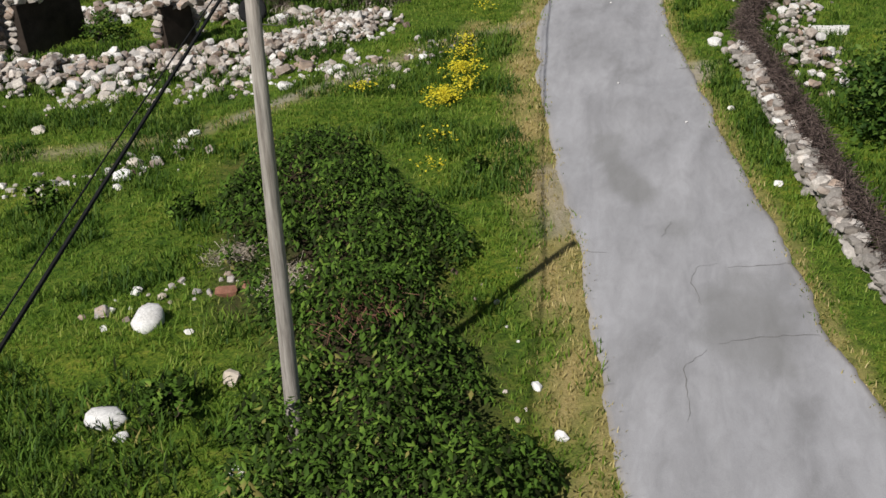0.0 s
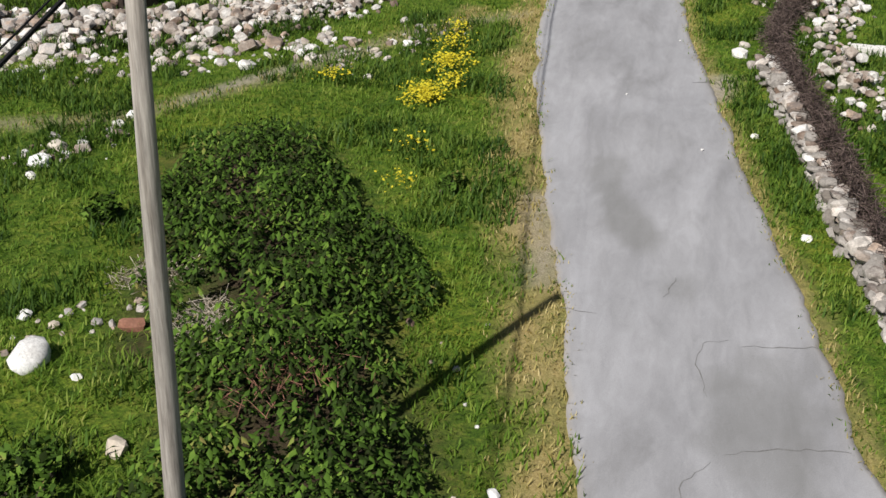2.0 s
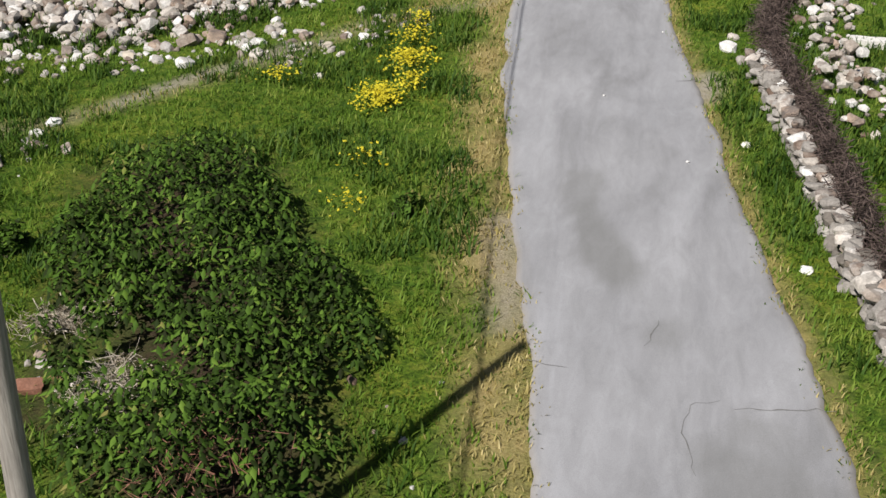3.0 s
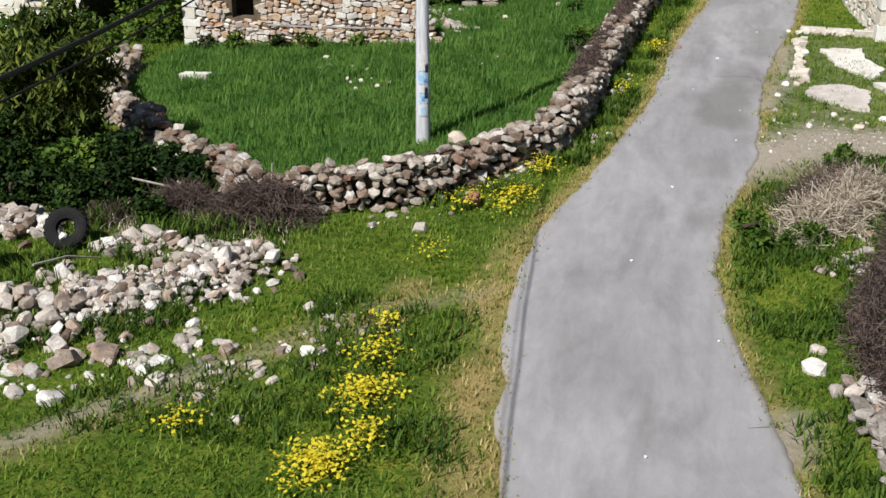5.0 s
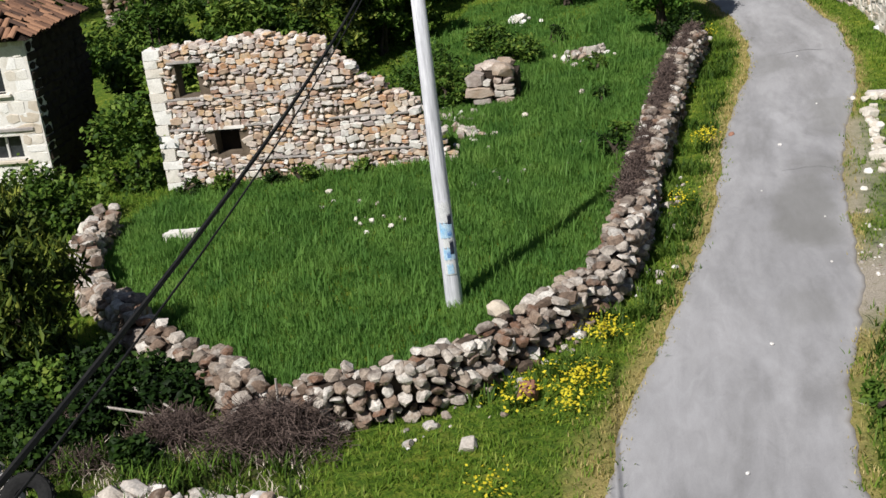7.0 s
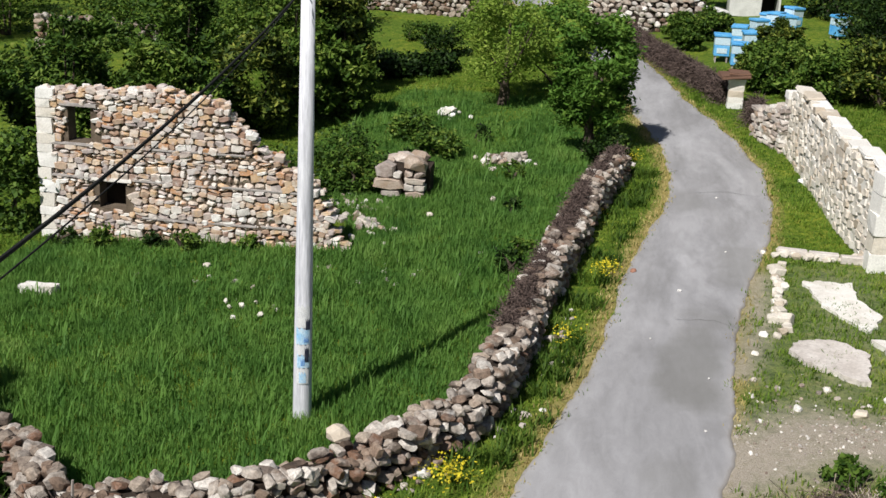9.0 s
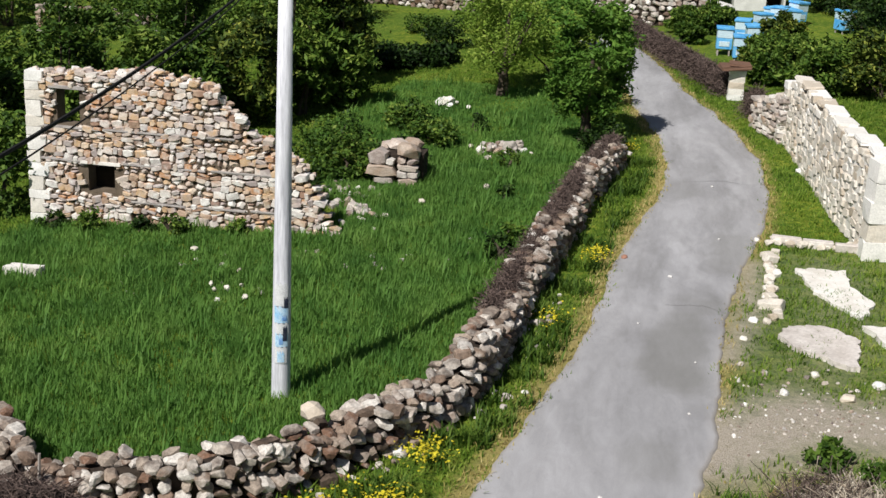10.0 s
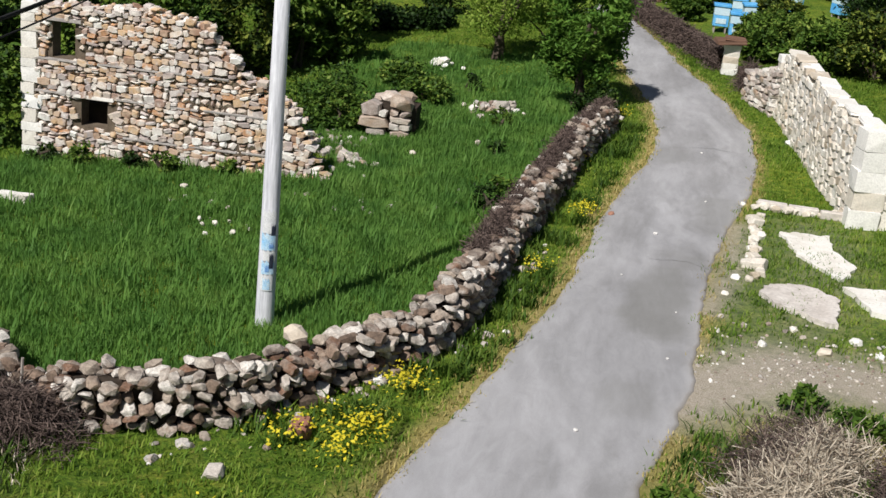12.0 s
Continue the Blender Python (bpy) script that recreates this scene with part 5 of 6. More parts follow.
def nettle_patch():
    r = np.random.default_rng(46)
    x, y = scatter(8600, -2.5, 5.4, -31, -14.8, lambda x, y: inside(x, y, NETTLES), 47)
    lie = np.array([noise.noise((a * 0.9, b * 0.9, 3)) + 0.5 * noise.noise((a * 2.3, b * 2.3, 8)) for a, b in zip(x, y)])
    bare = np.clip(1 - np.hypot((x - 0.4) / 0.7, (y + 21.6) / 1.0), 0, 1) + np.clip(-0.12 - lie, 0, 1) * 2
    keep = (r.random(len(x)) > bare * 1.6) | (np.hypot(x - 1.6, y + 26.3) < 0.7)
    x, y, lie = x[keep], y[keep], lie[keep]
    top = (0.28 + 0.52 * np.sqrt(1 - band(x, y, NETTLES + NETTLES[:1], 1.1))) * (1 + 0.55 * lie).clip(0.55, 1.5)
    top = np.maximum(top, 1.02 * np.exp(-((x - 1.55) / 0.75) ** 2 - ((y + 26.35) / 0.65) ** 2))
    tiers = 9
    n = len(x)
    share = np.tile(np.linspace(0.42, 1.0, tiers), n)
    a = np.tile(np.arange(tiers) * 2.4, n) + np.repeat(r.uniform(0, 6.3, n), tiers)
    out = 0.085 * (1.25 - share) + 0.03
    c = np.column_stack([np.repeat(x, tiers) + np.cos(a) * out + r.normal(0, 0.02, n * tiers), np.repeat(y, tiers) + np.sin(a) * out + r.normal(0, 0.02, n * tiers), np.zeros(n * tiers)])
    c[:, 2] = ground_z(c[:, 0], c[:, 1]) + np.repeat(top, tiers) * share
    # each leaf droops outwards from its stem
    d = np.stack([np.cos(a), np.sin(a), -r.uniform(0.2, 1.3, n * tiers)], 1)
    d /= np.linalg.norm(d, axis=1, keepdims=True)
    s = np.stack([-np.sin(a), np.cos(a), np.zeros(n * tiers)], 1)
    up = np.cross(d, s) * -1
    z = 0.118 * r.uniform(0.55, 1.4, n * tiers)[:, None]
    v = np.stack([c - d * z * 0.35, c + s * z * 0.23 + up * z * 0.1, c + d * z * 0.65, c - s * z * 0.23 + up * z * 0.1, c + d * z * 0.1 - up * z * 0.04], 1).reshape(-1, 3)
    i = np.arange(n * tiers) * 5
    f = np.concatenate([np.stack([i + p, i + q, i + 4], 1) for p, q in ((0, 1), (1, 2), (2, 3), (3, 0))])
    tagged(fast_mesh("nettle_patch", v, f, M_NETTLE), "dense dark green nettle patch round the wooden pole", "nettles", kind="stuff")


nettle_patch()


def flower_patch(spots, seed, label):
    r = np.random.default_rng(seed)
    pts = []
    for x, y, rad, n in spots:
        a, q = r.uniform(0, 6.3, n), r.random(n) ** 0.8 * rad * (1 + 0.35 * np.sin(np.arange(n) * 7.0))
        pts.append(np.column_stack([x + np.cos(a) * q, y + np.sin(a) * q * 1.3, r.uniform(0.15, 0.34, n)]))
    p = np.vstack(pts)
    p[:, 2] += ground_z(p[:, 0], p[:, 1])
    tagged(leaves_mesh("yellow_flowers", p, 0.062, M_FLOWER, None, seed, 1.6), label, "flowers", kind="stuff")


flower_patch([(1.35, -13.3, 0.42, 620), (1.75, -12.6, 0.3, 160), (1.5, -11.5, 0.45, 420), (1.35, -10.3, 0.4, 160), (1.25, -9.3, 0.3, 90), (-0.6, -12.5, 0.35, 90), (1.6, -15.6, 0.4, 40), (1.7, -17.0, 0.35, 40)], 51, "clumps of yellow wildflowers in the meadow")
flower_patch([(2.4, -3.6, 0.45, 260), (2.7, -2.0, 0.4, 200), (1.6, -3.9, 0.5, 120), (1.4, -6.4, 0.35, 60), (2.3, -4.4, 0.35, 90), (4.6, 8.0, 0.35, 140), (4.0, 4.0, 0.4, 60), (4.25, 12, 0.3, 60), (5.1, 17.5, 0.3, 90)], 52, "yellow wildflowers along the foot of the field wall")

# ---- shrubs and trees ----
shrub("shrub", (-6.1, -3.4), (0.65, 0.6, 0.5), 1800, 0.13, M_BUSH, "low dark shrub at the foot of the tumbled wall", "shrub", 60)
# The dark leaf colour here also carries the deep shade beside the tumbled wall.
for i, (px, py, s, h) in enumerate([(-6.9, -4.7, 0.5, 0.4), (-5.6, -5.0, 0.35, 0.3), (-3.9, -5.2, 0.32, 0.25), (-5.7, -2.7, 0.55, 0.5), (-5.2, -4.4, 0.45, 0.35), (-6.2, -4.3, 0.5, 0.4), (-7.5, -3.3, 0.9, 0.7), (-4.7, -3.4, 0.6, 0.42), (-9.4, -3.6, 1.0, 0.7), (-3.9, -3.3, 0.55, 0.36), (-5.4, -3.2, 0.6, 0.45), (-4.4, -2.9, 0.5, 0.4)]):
    shrub("shrub", (px, py), (s, s, h), 2600, 0.12, M_SHADED_BUSH, "dark shrub growing out of the brambles", "shrub", 230 + i, clumps=20)
# Bush added behind the lower window so the opening reads dark.
shrub("shrub", (-7.2, 10.3), (0.8, 0.7, 0.45), 1600, 0.12, M_BUSH, "low bush added inside the ruined house", "shrub", 59)
shrub("tree", (-6.95, -2.3), (1.15, 1.1, 1.6), 9000, 0.24, M_CONIFER, "young dark conifer with drooping yellow-green shoots", "tree", 61, clumps=64, tight=0.12, trunk=0.4, slim=0.13, hang=1.0, stems=9)
shrub("shrub", (-9.2, -1.6), (1.0, 1.0, 1.2), 5200, 0.2, M_CONIFER, "dark conifer shrub behind the tumbled wall", "shrub", 62, clumps=44, tight=0.13, slim=0.14, hang=0.8)
shrub("shrub", (-11.2, -2.6), (1.7, 1.2, 1.25), 5200, 0.15, M_BUSH, "large dense dark shrub above the rubble", "shrub", 63)
shrub("shrub", (-8.6, -7.6), (0.6, 0.5, 0.45), 900, 0.1, M_THICKET, "young green bush growing in the rubble", "shrub", 58)
shrub("shrub", (-9.7, 9.2), (0.8, 1.0, 1.3), 3600, 0.15, M_THICKET, "leafy shrub growing against the ruined house corner", "shrub", 64)
shrub("shrub", (-9.9, 12.4), (1.1, 0.9, 1.1), 4200, 0.15, M_LIME, "light green shrub growing behind the ruined house", "shrub", 57)
for i, (px, py, s, h) in enumerate([(-10.4, 6.6, 0.9, 0.6), (-11.9, 7.6, 1.0, 0.7), (-11.4, 4.4, 1.1, 0.8), (-13.6, 6.4, 1.2, 0.9), (-10.3, 3.6, 0.7, 0.5), (-13.4, 3.2, 1.1, 0.8)]):
    shrub("shrub", (px, py), (s, s, h), 2400, 0.15, (M_THICKET, M_BUSH)[i % 2], "low leafy shrub between the field and the old house", "shrub", 200 + i)
for i, (a, b, s, h) in enumerate([(-11.2, 14.4, 1.2, 1.5), (-8.8, 16.6, 1.1, 1.9), (-6.6, 19.0, 1.2, 1.9), (-4.4, 22.4, 1.0, 1.3), (-9.8, 21.5, 1.5, 2.6), (-12.6, 18.6, 1.5, 2.0), (-6.8, 25.0, 1.5, 2.6), (-13.6, 24.5, 1.6, 1.5), (-7.6, 17.6, 0.9, 1.2), (-5.4, 20.9, 0.9, 1.5), (-5.4, 25.6, 1.1, 2.2)]):
    shrub("shrub", (a, b), (s, s, h), 7000, 0.23, (M_THICKET, M_THICKET, M_CONIFER, M_THICKET, M_BUSH, M_BUSH, M_THICKET, M_BUSH, M_BUSH, M_THICKET, M_CONIFER)[i], "tall ragged green thicket behind the ruined house", "shrub", 70 + i, clumps=64, tight=0.105, slim=0.2, hang=0.35)
shrub("tree", (3.75, 18.6), (1.2, 1.15, 1.85), 13000, 0.19, M_TREE, "bright green young tree at the end of the field wall", "tree", 81, trunk=0.75, clumps=84, tight=0.105, slim=0.2, hang=0.3)
shrub("shrub", (4.3, 17.6), (0.6, 0.7, 0.5), 2000, 0.12, M_SHADED_BUSH, "dark undergrowth at the end of the field wall", "shrub", 242, clumps=16)
shrub("tree", (0.6, 24.8), (1.6, 1.6, 1.7), 7000, 0.15, M_LIME, "small leafy tree with a bare trunk in the field", "tree", 82, trunk=0.8, clumps=52, tight=0.13, slim=0.22, hang=0.3)
shrub("shrub", (2.4, 27.5), (1.6, 1.6, 1.3), 5200, 0.15, M_LIME, "light green shrub along the lane", "shrub", 83)
shrub("shrub", (11.0, -0.6), (1.2, 1.3, 1.3), 4600, 0.18, M_CONIFER, "dark shrub behind the low roadside wall", "shrub", 84)
shrub("shrub", (10.6, -15.2), (1.3, 1.6, 0.9), 4200, 0.13, M_BUSH, "green shrub behind the roadside wall", "shrub", 85)

# ---- the right side of the lane ----
M_GREYSTONE = surface("grey_wall_stone", [(0.0, (0.2, 0.175, 0.15)), (0.4, (0.36, 0.33, 0.3)), (0.7, (0.27, 0.245, 0.22)), (1.0, (0.52, 0.48, 0.44))], 4, 26, 0.9, 0.5, 0.015, vary="object")
HEDGE = [(10.2, -25.0), (9.5, -22.3), (8.95, -19.7), (8.65, -17.4), (8.4, -15.2), (8.05, -12.6), (7.72, -10.6), (7.7, -8.9), (7.97, -7.6), (8.4, -6.5), (8.7, -5.2), (9.05, -3.7), (9.2, -3.0)]
dry_wall("roadside_wall", [(9.9, -24.6), (9.2, -21.8), (8.75, -19.6), (8.45, -17.2), (8.2, -15.0), (7.85, -12.6), (7.55, -10.4)], lambda s: 0.31 + 0.07 * math.sin(s * 17), 0.36, "low dry-stone wall beside the lane under dead brambles",
         lambda p: True, (S_RUBBLE, M_RUBBLE_I), (0.25, 0.13), with_material(BLOCKS, M_GREYSTONE), seed=12)
brush("bramble_hedge", [(x + 0.1, y) for x, y in HEDGE], 0.4, 0.62, 9000, M_TWIG, "brown dead bramble hedge on the roadside wall", 13, 0.45, 0.007)
rubble("rubble_bank", [(9.3, -13.5), (9.0, -10.5), (9.0, -8.0), (9.3, -6.0), (9.6, -3.6)], 0.7, 0.3, 260, (0.08, 0.3), "pale stones fallen behind the roadside wall", lambda p: True, 36)
brush("brush_heap", [(7.1, -5.1), (7.85, -3.9), (8.45, -2.7), (9.0, -1.6)], 0.95, 0.38, 3600, M_STRAW, "flattened heap of pale dead grass and brush beside the lane", 14, 0.75, 0.009, "brush heap", 0.0, True)
brush("brush_heap", [(7.2, -4.3), (7.9, -2.9), (8.5, -1.3)], 0.9, 0.42, 900, M_TWIG, "brown dead twigs lying in the pale dead grass", 16, 0.9, 0.006, "brush heap", 0.0, True)
for i, (px, py, q) in enumerate([(8.3, -0.9, 0.34), (9.1, -1.6, 0.4), (6.5, -4.6, 0.34), (6.8, -5.3, 0.36), (7.5, -4.9, 0.3), (7.9, -3.6, 0.26)]):
    shrub("weed_clump", (px, py), (q, q, q * 0.6), 500, 0.11, M_RANK, "green weeds growing through the dead brush", "weeds", 290 + i, clumps=10, stems=3)
rubble("gravel", [(6.9, 0.3), (8.3, 0.9), (11, 0.6)], 1.5, 0.0, 420, (0.025, 0.07), "fine pale gravel and pebbles on the bare earth track", lambda p: False, 175)
rubble("scattered_stones", [(7.2, 2.2), (8.2, 2.2), (10.2, 2.0)], 1.1, 0.0, 30, (0.05, 0.14), "small pale stones in the thin grass beside the slabs", lambda p: True, 176)
rubble("scattered_stones", [(7.9, -6.6), (8.2, -5.4), (8.4, -3.8), (8.9, -2.4)], 0.45, 0.0, 50, (0.06, 0.24), "pale stones lying in the dead brush", lambda p: True, 173)
for i, (line, wide, high, n) in enumerate([([(-9.4, -3.4), (-7.6, -3.9)], 0.6, 0.5, 1500), ([(-6.9, -3.9), (-5.0, -4.0)], 0.5, 0.3, 1200), ([(-4.3, -4.3), (-2.9, -4.5)], 0.5, 0.42, 1500), ([(-3.1, -4.7), (-0.9, -4.95)], 0.72, 0.7, 2400), ([(-5.6, -4.9), (-4.2, -5.2)], 0.6, 0.16, 700)]):
    brush("bramble_tangle", line, wide, high, n, M_TWIG, "brown dead brambles at the foot of the field wall", 150 + i, 0.55, 0.007, "brambles", 0.0, True)
brush("wall_top_growth", [(3.0, 2.8), (3.2, 5.4), (3.45, 7.6), (3.75, 10.6), (4.0, 12.8), (4.65, 16.4)], 0.36, 0.2, 7000, M_TWIG, "dead brown creeper over the top of the field wall", 18, 0.3, 0.009, "dead growth", 0.66)
brush("wall_top_growth", [(1.0, -2.2), (1.9, -1.0), (2.6, 0.6), (2.95, 3.0), (3.1, 6)], 0.3, 0.22, 3000, M_TWIG, "dead brown growth along the field side of the wall", 17, 0.35, 0.006, "dead growth")

# ---- white ruin and what stands round it ----
RUIN = [(10.62, 9.7), (10.3, 11.8), (9.95, 16.6), (9.75, 19.2)]
dry_wall("ruin_wall", RUIN, lambda s: 2.1 - 0.15 * s + 0.05 * math.sin(s * 30), 0.5, "tall pale ruined stone wall beside the lane", lambda p: True, (S_RUIN, M_RUIN_I), (0.36, 0.19), S_RUIN, seed=16, core=M_SLAB, lean=0.03, wild=0.38, recess=0.012, tops=False)
cap = thing("wall_coping", (10.3, 11.8, float(ground_z(10.3, 11.8)) + 2.05), "thick white plaster coping on the ruined wall", "coping")
for i in range(9):
    u = i / 9
    x, y = np.interp([u * 9.5 + 9.8], [9.7, 11.8, 16.6, 19.2], [10.62, 10.3, 9.95, 9.75])[0], u * 9.5 + 9.8
    part("coping_slab", box_bm((0.5, 1.08, 0.1), Vector((x, y + 0.5, float(ground_z(x, y)) + 2.14 - 0.14 * u + 0.03 * math.sin(i * 2.1))) - cap.location, 0.03, 0.03, i), M_WHITE, cap)
dry_wall("ruin_wall", [(10.7, 9.55), (14.5, 9.1)], lambda s: 2.15 - 0.7 * s, 0.5, "pale ruined cross wall of large blocks", lambda p: True, (S_RUIN, M_RUIN_I), (0.6, 0.36), S_RUIN, seed=17, core=M_RUIN_I, lean=0.03, wild=0.12, recess=0.02)
pier = thing("corner_pier", (10.62, 9.5, float(ground_z(10.62, 9.5))), "corner pier of large squared white blocks", "pier")
for i in range(5):
    ob = new("block", S_ASHLAR[i][0])
    ob.parent = pier
    ob.matrix_basis = pose(0.02 * (i % 2), 0, 0.2 + 0.44 * i, 0, 0, 3 * i) @ Matrix.Diagonal((0.72, 0.66, 0.47, 1))
dry_wall("ruin_wall", [(9.55, 19.5), (9.1, 20.6), (8.9, 21.6)], lambda s: 1.35 - 0.6 * s, 0.5, "crumbling end of the ruined wall", lambda p: True, (S_WHITE, M_WHITE_I), (0.34, 0.14), with_material(FACED, M_STACK), seed=18, core=M_SHADED_EARTH, wild=0.6)
stack = thing("stone_pier", (9.62, 19.55, float(ground_z(9.62, 19.55))), "narrow pier of stacked flat pale stones", "pier")
for i in range(9):
    ob = new("flat_stone", S_ASHLAR[(i * 3) % 14][0])
    ob.parent = stack
    ob.matrix_basis = pose(0.02 * math.sin(i * 2), 0.02 * math.cos(i * 3), 0.1 + 0.2 * i, 0, 0, 7 * math.sin(i)) @ Matrix.Diagonal((0.48, 0.46, 0.22, 1))
gate = thing("gate_pillar", (8.42, 25.3, float(ground_z(8.42, 25.3))), "stone gate pillar with a red tile cap", "pillar")
for i in range(5):
    ob = new("pillar_stone", S_ASHLAR[(i * 5) % 14][0])
    ob.parent = gate
    ob.matrix_basis = pose(0, 0, 0.1 + 0.2 * i, 0, 0, 4 * math.sin(i * 2)) @ Matrix.Diagonal((0.55, 0.55, 0.22, 1))
part("cap_tile", box_bm((0.95, 0.9, 0.1), (0.0, 0, 1.12), 0.02, 0.03, 3), M_TILE, gate, "red clay tile cap").rotation_euler = (0.02, -0.1, 0.15)
part("cap_tile", box_bm((0.7, 0.75, 0.08), (0.05, 0, 1.21), 0.02, 0.03, 4), M_TILE, gate, "red clay tile cap")


def slab(points, thick, label, mat=None):
    cx, cy = np.mean(points, 0)
    bm = bmesh.new()
    r = random.Random(len(points) + int(cx * 10))
    ring = []
    for (ax, ay), (bx, by) in zip(points, points[1:] + points[:1]):
        for t in (0.0, 0.14, 0.28, 0.42, 0.57, 0.71, 0.86):
            x, y = ax + (bx - ax) * t, ay + (by - ay) * t
            pull = 0.86 + 0.16 * noise.noise((x * 1.7, y * 1.7, 3)) + 0.08 * noise.noise((x * 6, y * 6, 5))
            x, y = cx + (x - cx) * pull + r.uniform(-0.025, 0.025), cy + (y - cy) * pull + r.uniform(-0.025, 0.025)
            ring.append(bm.verts.new((x - cx, y - cy, float(ground_z(x, y)) - float(ground_z(cx, cy)))))
    f = bm.faces.new(ring)
    if f.normal.z < 0:
        f.normal_flip()
    out = bmesh.ops.extrude_face_region(bm, geom=[f])
    bmesh.ops.translate(bm, verts=[v for v in out["geom"] if isinstance(v, bmesh.types.BMVert)], vec=(0, 0, thick))
    bmesh.ops.recalc_face_normals(bm, faces=bm.faces)
    me = bpy.data.meshes.new("concrete_slab")
    bm.to_mesh(me)
    bm.free()
    me.materials.append(mat or M_SLAB)
    ob = new("concrete_slab", me)
    ob.location = (cx, cy, float(ground_z(cx, cy)))
    tagged(ob, label, "slab", "broken slabs")


slab([(8.7, 8.3), (9.2, 8.35), (9.9, 8.4), (9.85, 7.2), (10.3, 6.0), (9.75, 5.2), (9.3, 6.1), (8.9, 7.0)], 0.06, "broken white concrete slab lying in the grass")
slab([(7.95, 4.2), (8.25, 4.75), (8.7, 4.98), (9.2, 4.8), (9.55, 4.3), (9.65, 3.6), (9.45, 2.8), (9.1, 2.9), (8.7, 3.3), (8.25, 3.6)], 0.1, "rounded worn grey concrete slab lying in the grass", M_ROUGHSLAB)
brush("bramble_tangle", [(8.75, 23.6), (9.1, 21.9)], 0.5, 0.9, 1400, M_TWIG, "brown dead brambles beside the gate pillar", 34, 0.5, 0.01, "brambles", 0.0, True)
slab([(9.65, 4.9), (10.7, 5.0), (10.9, 3.4), (10.0, 3.6)], 0.1, "broken white concrete slab lying in the grass")
slab([(9.25, -9.3), (10.1, -9.4), (10.15, -9.1), (9.3, -9.0)], 0.14, "long white stone slab behind the roadside wall")
slab([(-7.35, 4.85), (-6.5, 4.85), (-6.45, 5.15), (-7.3, 5.2)], 0.19, "flat pale slab in the tall field grass")
kerb = [(8.2 + 2.3 * t, 9.9 + 0.1 * math.sin(t * 9), 0.22 + 0.12 * ((i * 7) % 3) / 3) for i, t in enumerate(np.linspace(0, 1, 17))] + [(8.38 - 0.3 * t, 9.2 - 4.1 * t, 0.2 + 0.12 * ((i * 5) % 3) / 3) for i, t in enumerate(np.linspace(0, 1, 25))]
kr = random.Random(8)
kerb = [(x + kr.uniform(-0.12, 0.12), y + kr.uniform(-0.12, 0.12), s * kr.uniform(0.7, 1.3)) for x, y, s in kerb]
rocks(kerb, with_material(ROUNDS + FACED[:6], M_RUIN), "kerb_stone", "pale stone of the low garden border", "border stones", 0.7, 0.2)
rocks([(8.8, 9.95, 0.34), (8.55, 10.25, 0.26), (7.75, 5.1, 0.2), (7.5, 4.0, 0.16), (9.6, 2.3, 0.24), (9.9, 1.7, 0.18)], S_WHITE_R, "loose_stone", "pale loose stone beside the slabs", "loose stones", 0.6)

# ---- stone heaps in the field ----
S_STACK = with_material(FACED[:8] + BLOCKS[:8], M_STACK)
stack_at = (-0.75, 13.3, float(ground_z(-0.75, 13.3)))
heap = thing("stone_stack", stack_at, "square stack of grey field stones with an earth core", "stone stack")
part("core", box_bm((1.05, 0.85, 1.0), (0.08, 0.5, 0.35), 0.08, 0.05, 2), M_SHADED_EARTH, heap, "dark earth")
for i, (dx, dy, dz, w, d, h, tilt) in enumerate([(-0.36, 0, 0.12, 0.5, 0.4, 0.2, 0), (-0.42, 0, 0.36, 0.78, 0.5, 0.3, 3), (-0.5, 0.08, 0.7, 0.5, 0.5, 0.4, -8), (-0.2, 0.02, 0.6, 0.22, 0.3, 0.18, 4),
                                                 (0.28, 0, 0.1, 0.46, 0.4, 0.22, -3), (0.14, 0, 0.3, 0.3, 0.4, 0.17, 2), (0.42, 0.02, 0.31, 0.28, 0.4, 0.19, -4), (0.28, -0.01, 0.48, 0.54, 0.4, 0.15, 3), (0.12, 0, 0.65, 0.26, 0.36, 0.17, -5),
                                                 (0.4, 0.02, 0.64, 0.32, 0.4, 0.18, 4), (0.28, 0.05, 0.92, 0.66, 0.6, 0.38, 9), (-0.1, 0.35, 0.98, 0.6, 0.5, 0.3, -5), (0.2, 0.75, 0.95, 0.66, 0.5, 0.3, 6), (-0.35, 0.75, 0.8, 0.5, 0.5, 0.3, 0)]):
    ob = new("stone", S_STACK[i][0])
    ob.parent = heap
    ob.matrix_basis = pose(dx, dy, dz, 0, tilt, 4 * math.sin(i * 2)) @ Matrix.Diagonal((w, d, h, 1))
shrub("shrub", (-1.0, 14.6), (0.7, 0.5, 0.5), 1500, 0.13, M_SHADED_BUSH, "dark bush behind the stone stack", "shrub", 240, clumps=14)
shrub("shrub", (-2.3, 13.6), (0.8, 0.6, 0.4), 1700, 0.13, M_BUSH, "low bush beside the stone stack", "shrub", 241, clumps=16)
rubble("stone_heap", [(1.05, 17.0), (1.95, 17.1)], 0.42, 0.22, 110, (0.1, 0.32), "flat heap of pale broken stones in the grass", lambda p: True, 24)
rubble("stone_heap", [(-2.3, 12.9), (-1.6, 12.3), (-1.2, 10.0)], 0.5, 0.1, 50, (0.1, 0.3), "fallen stones beside the stacks", lambda p: True, 25)
rubble("stone_heap", [(-1.2, 23.0), (-0.7, 22.6)], 0.3, 0.2, 12, (0.15, 0.45), "few white stones in the rough grass", lambda p: True, 26, S_WHITE_R, M_WHITE_I)

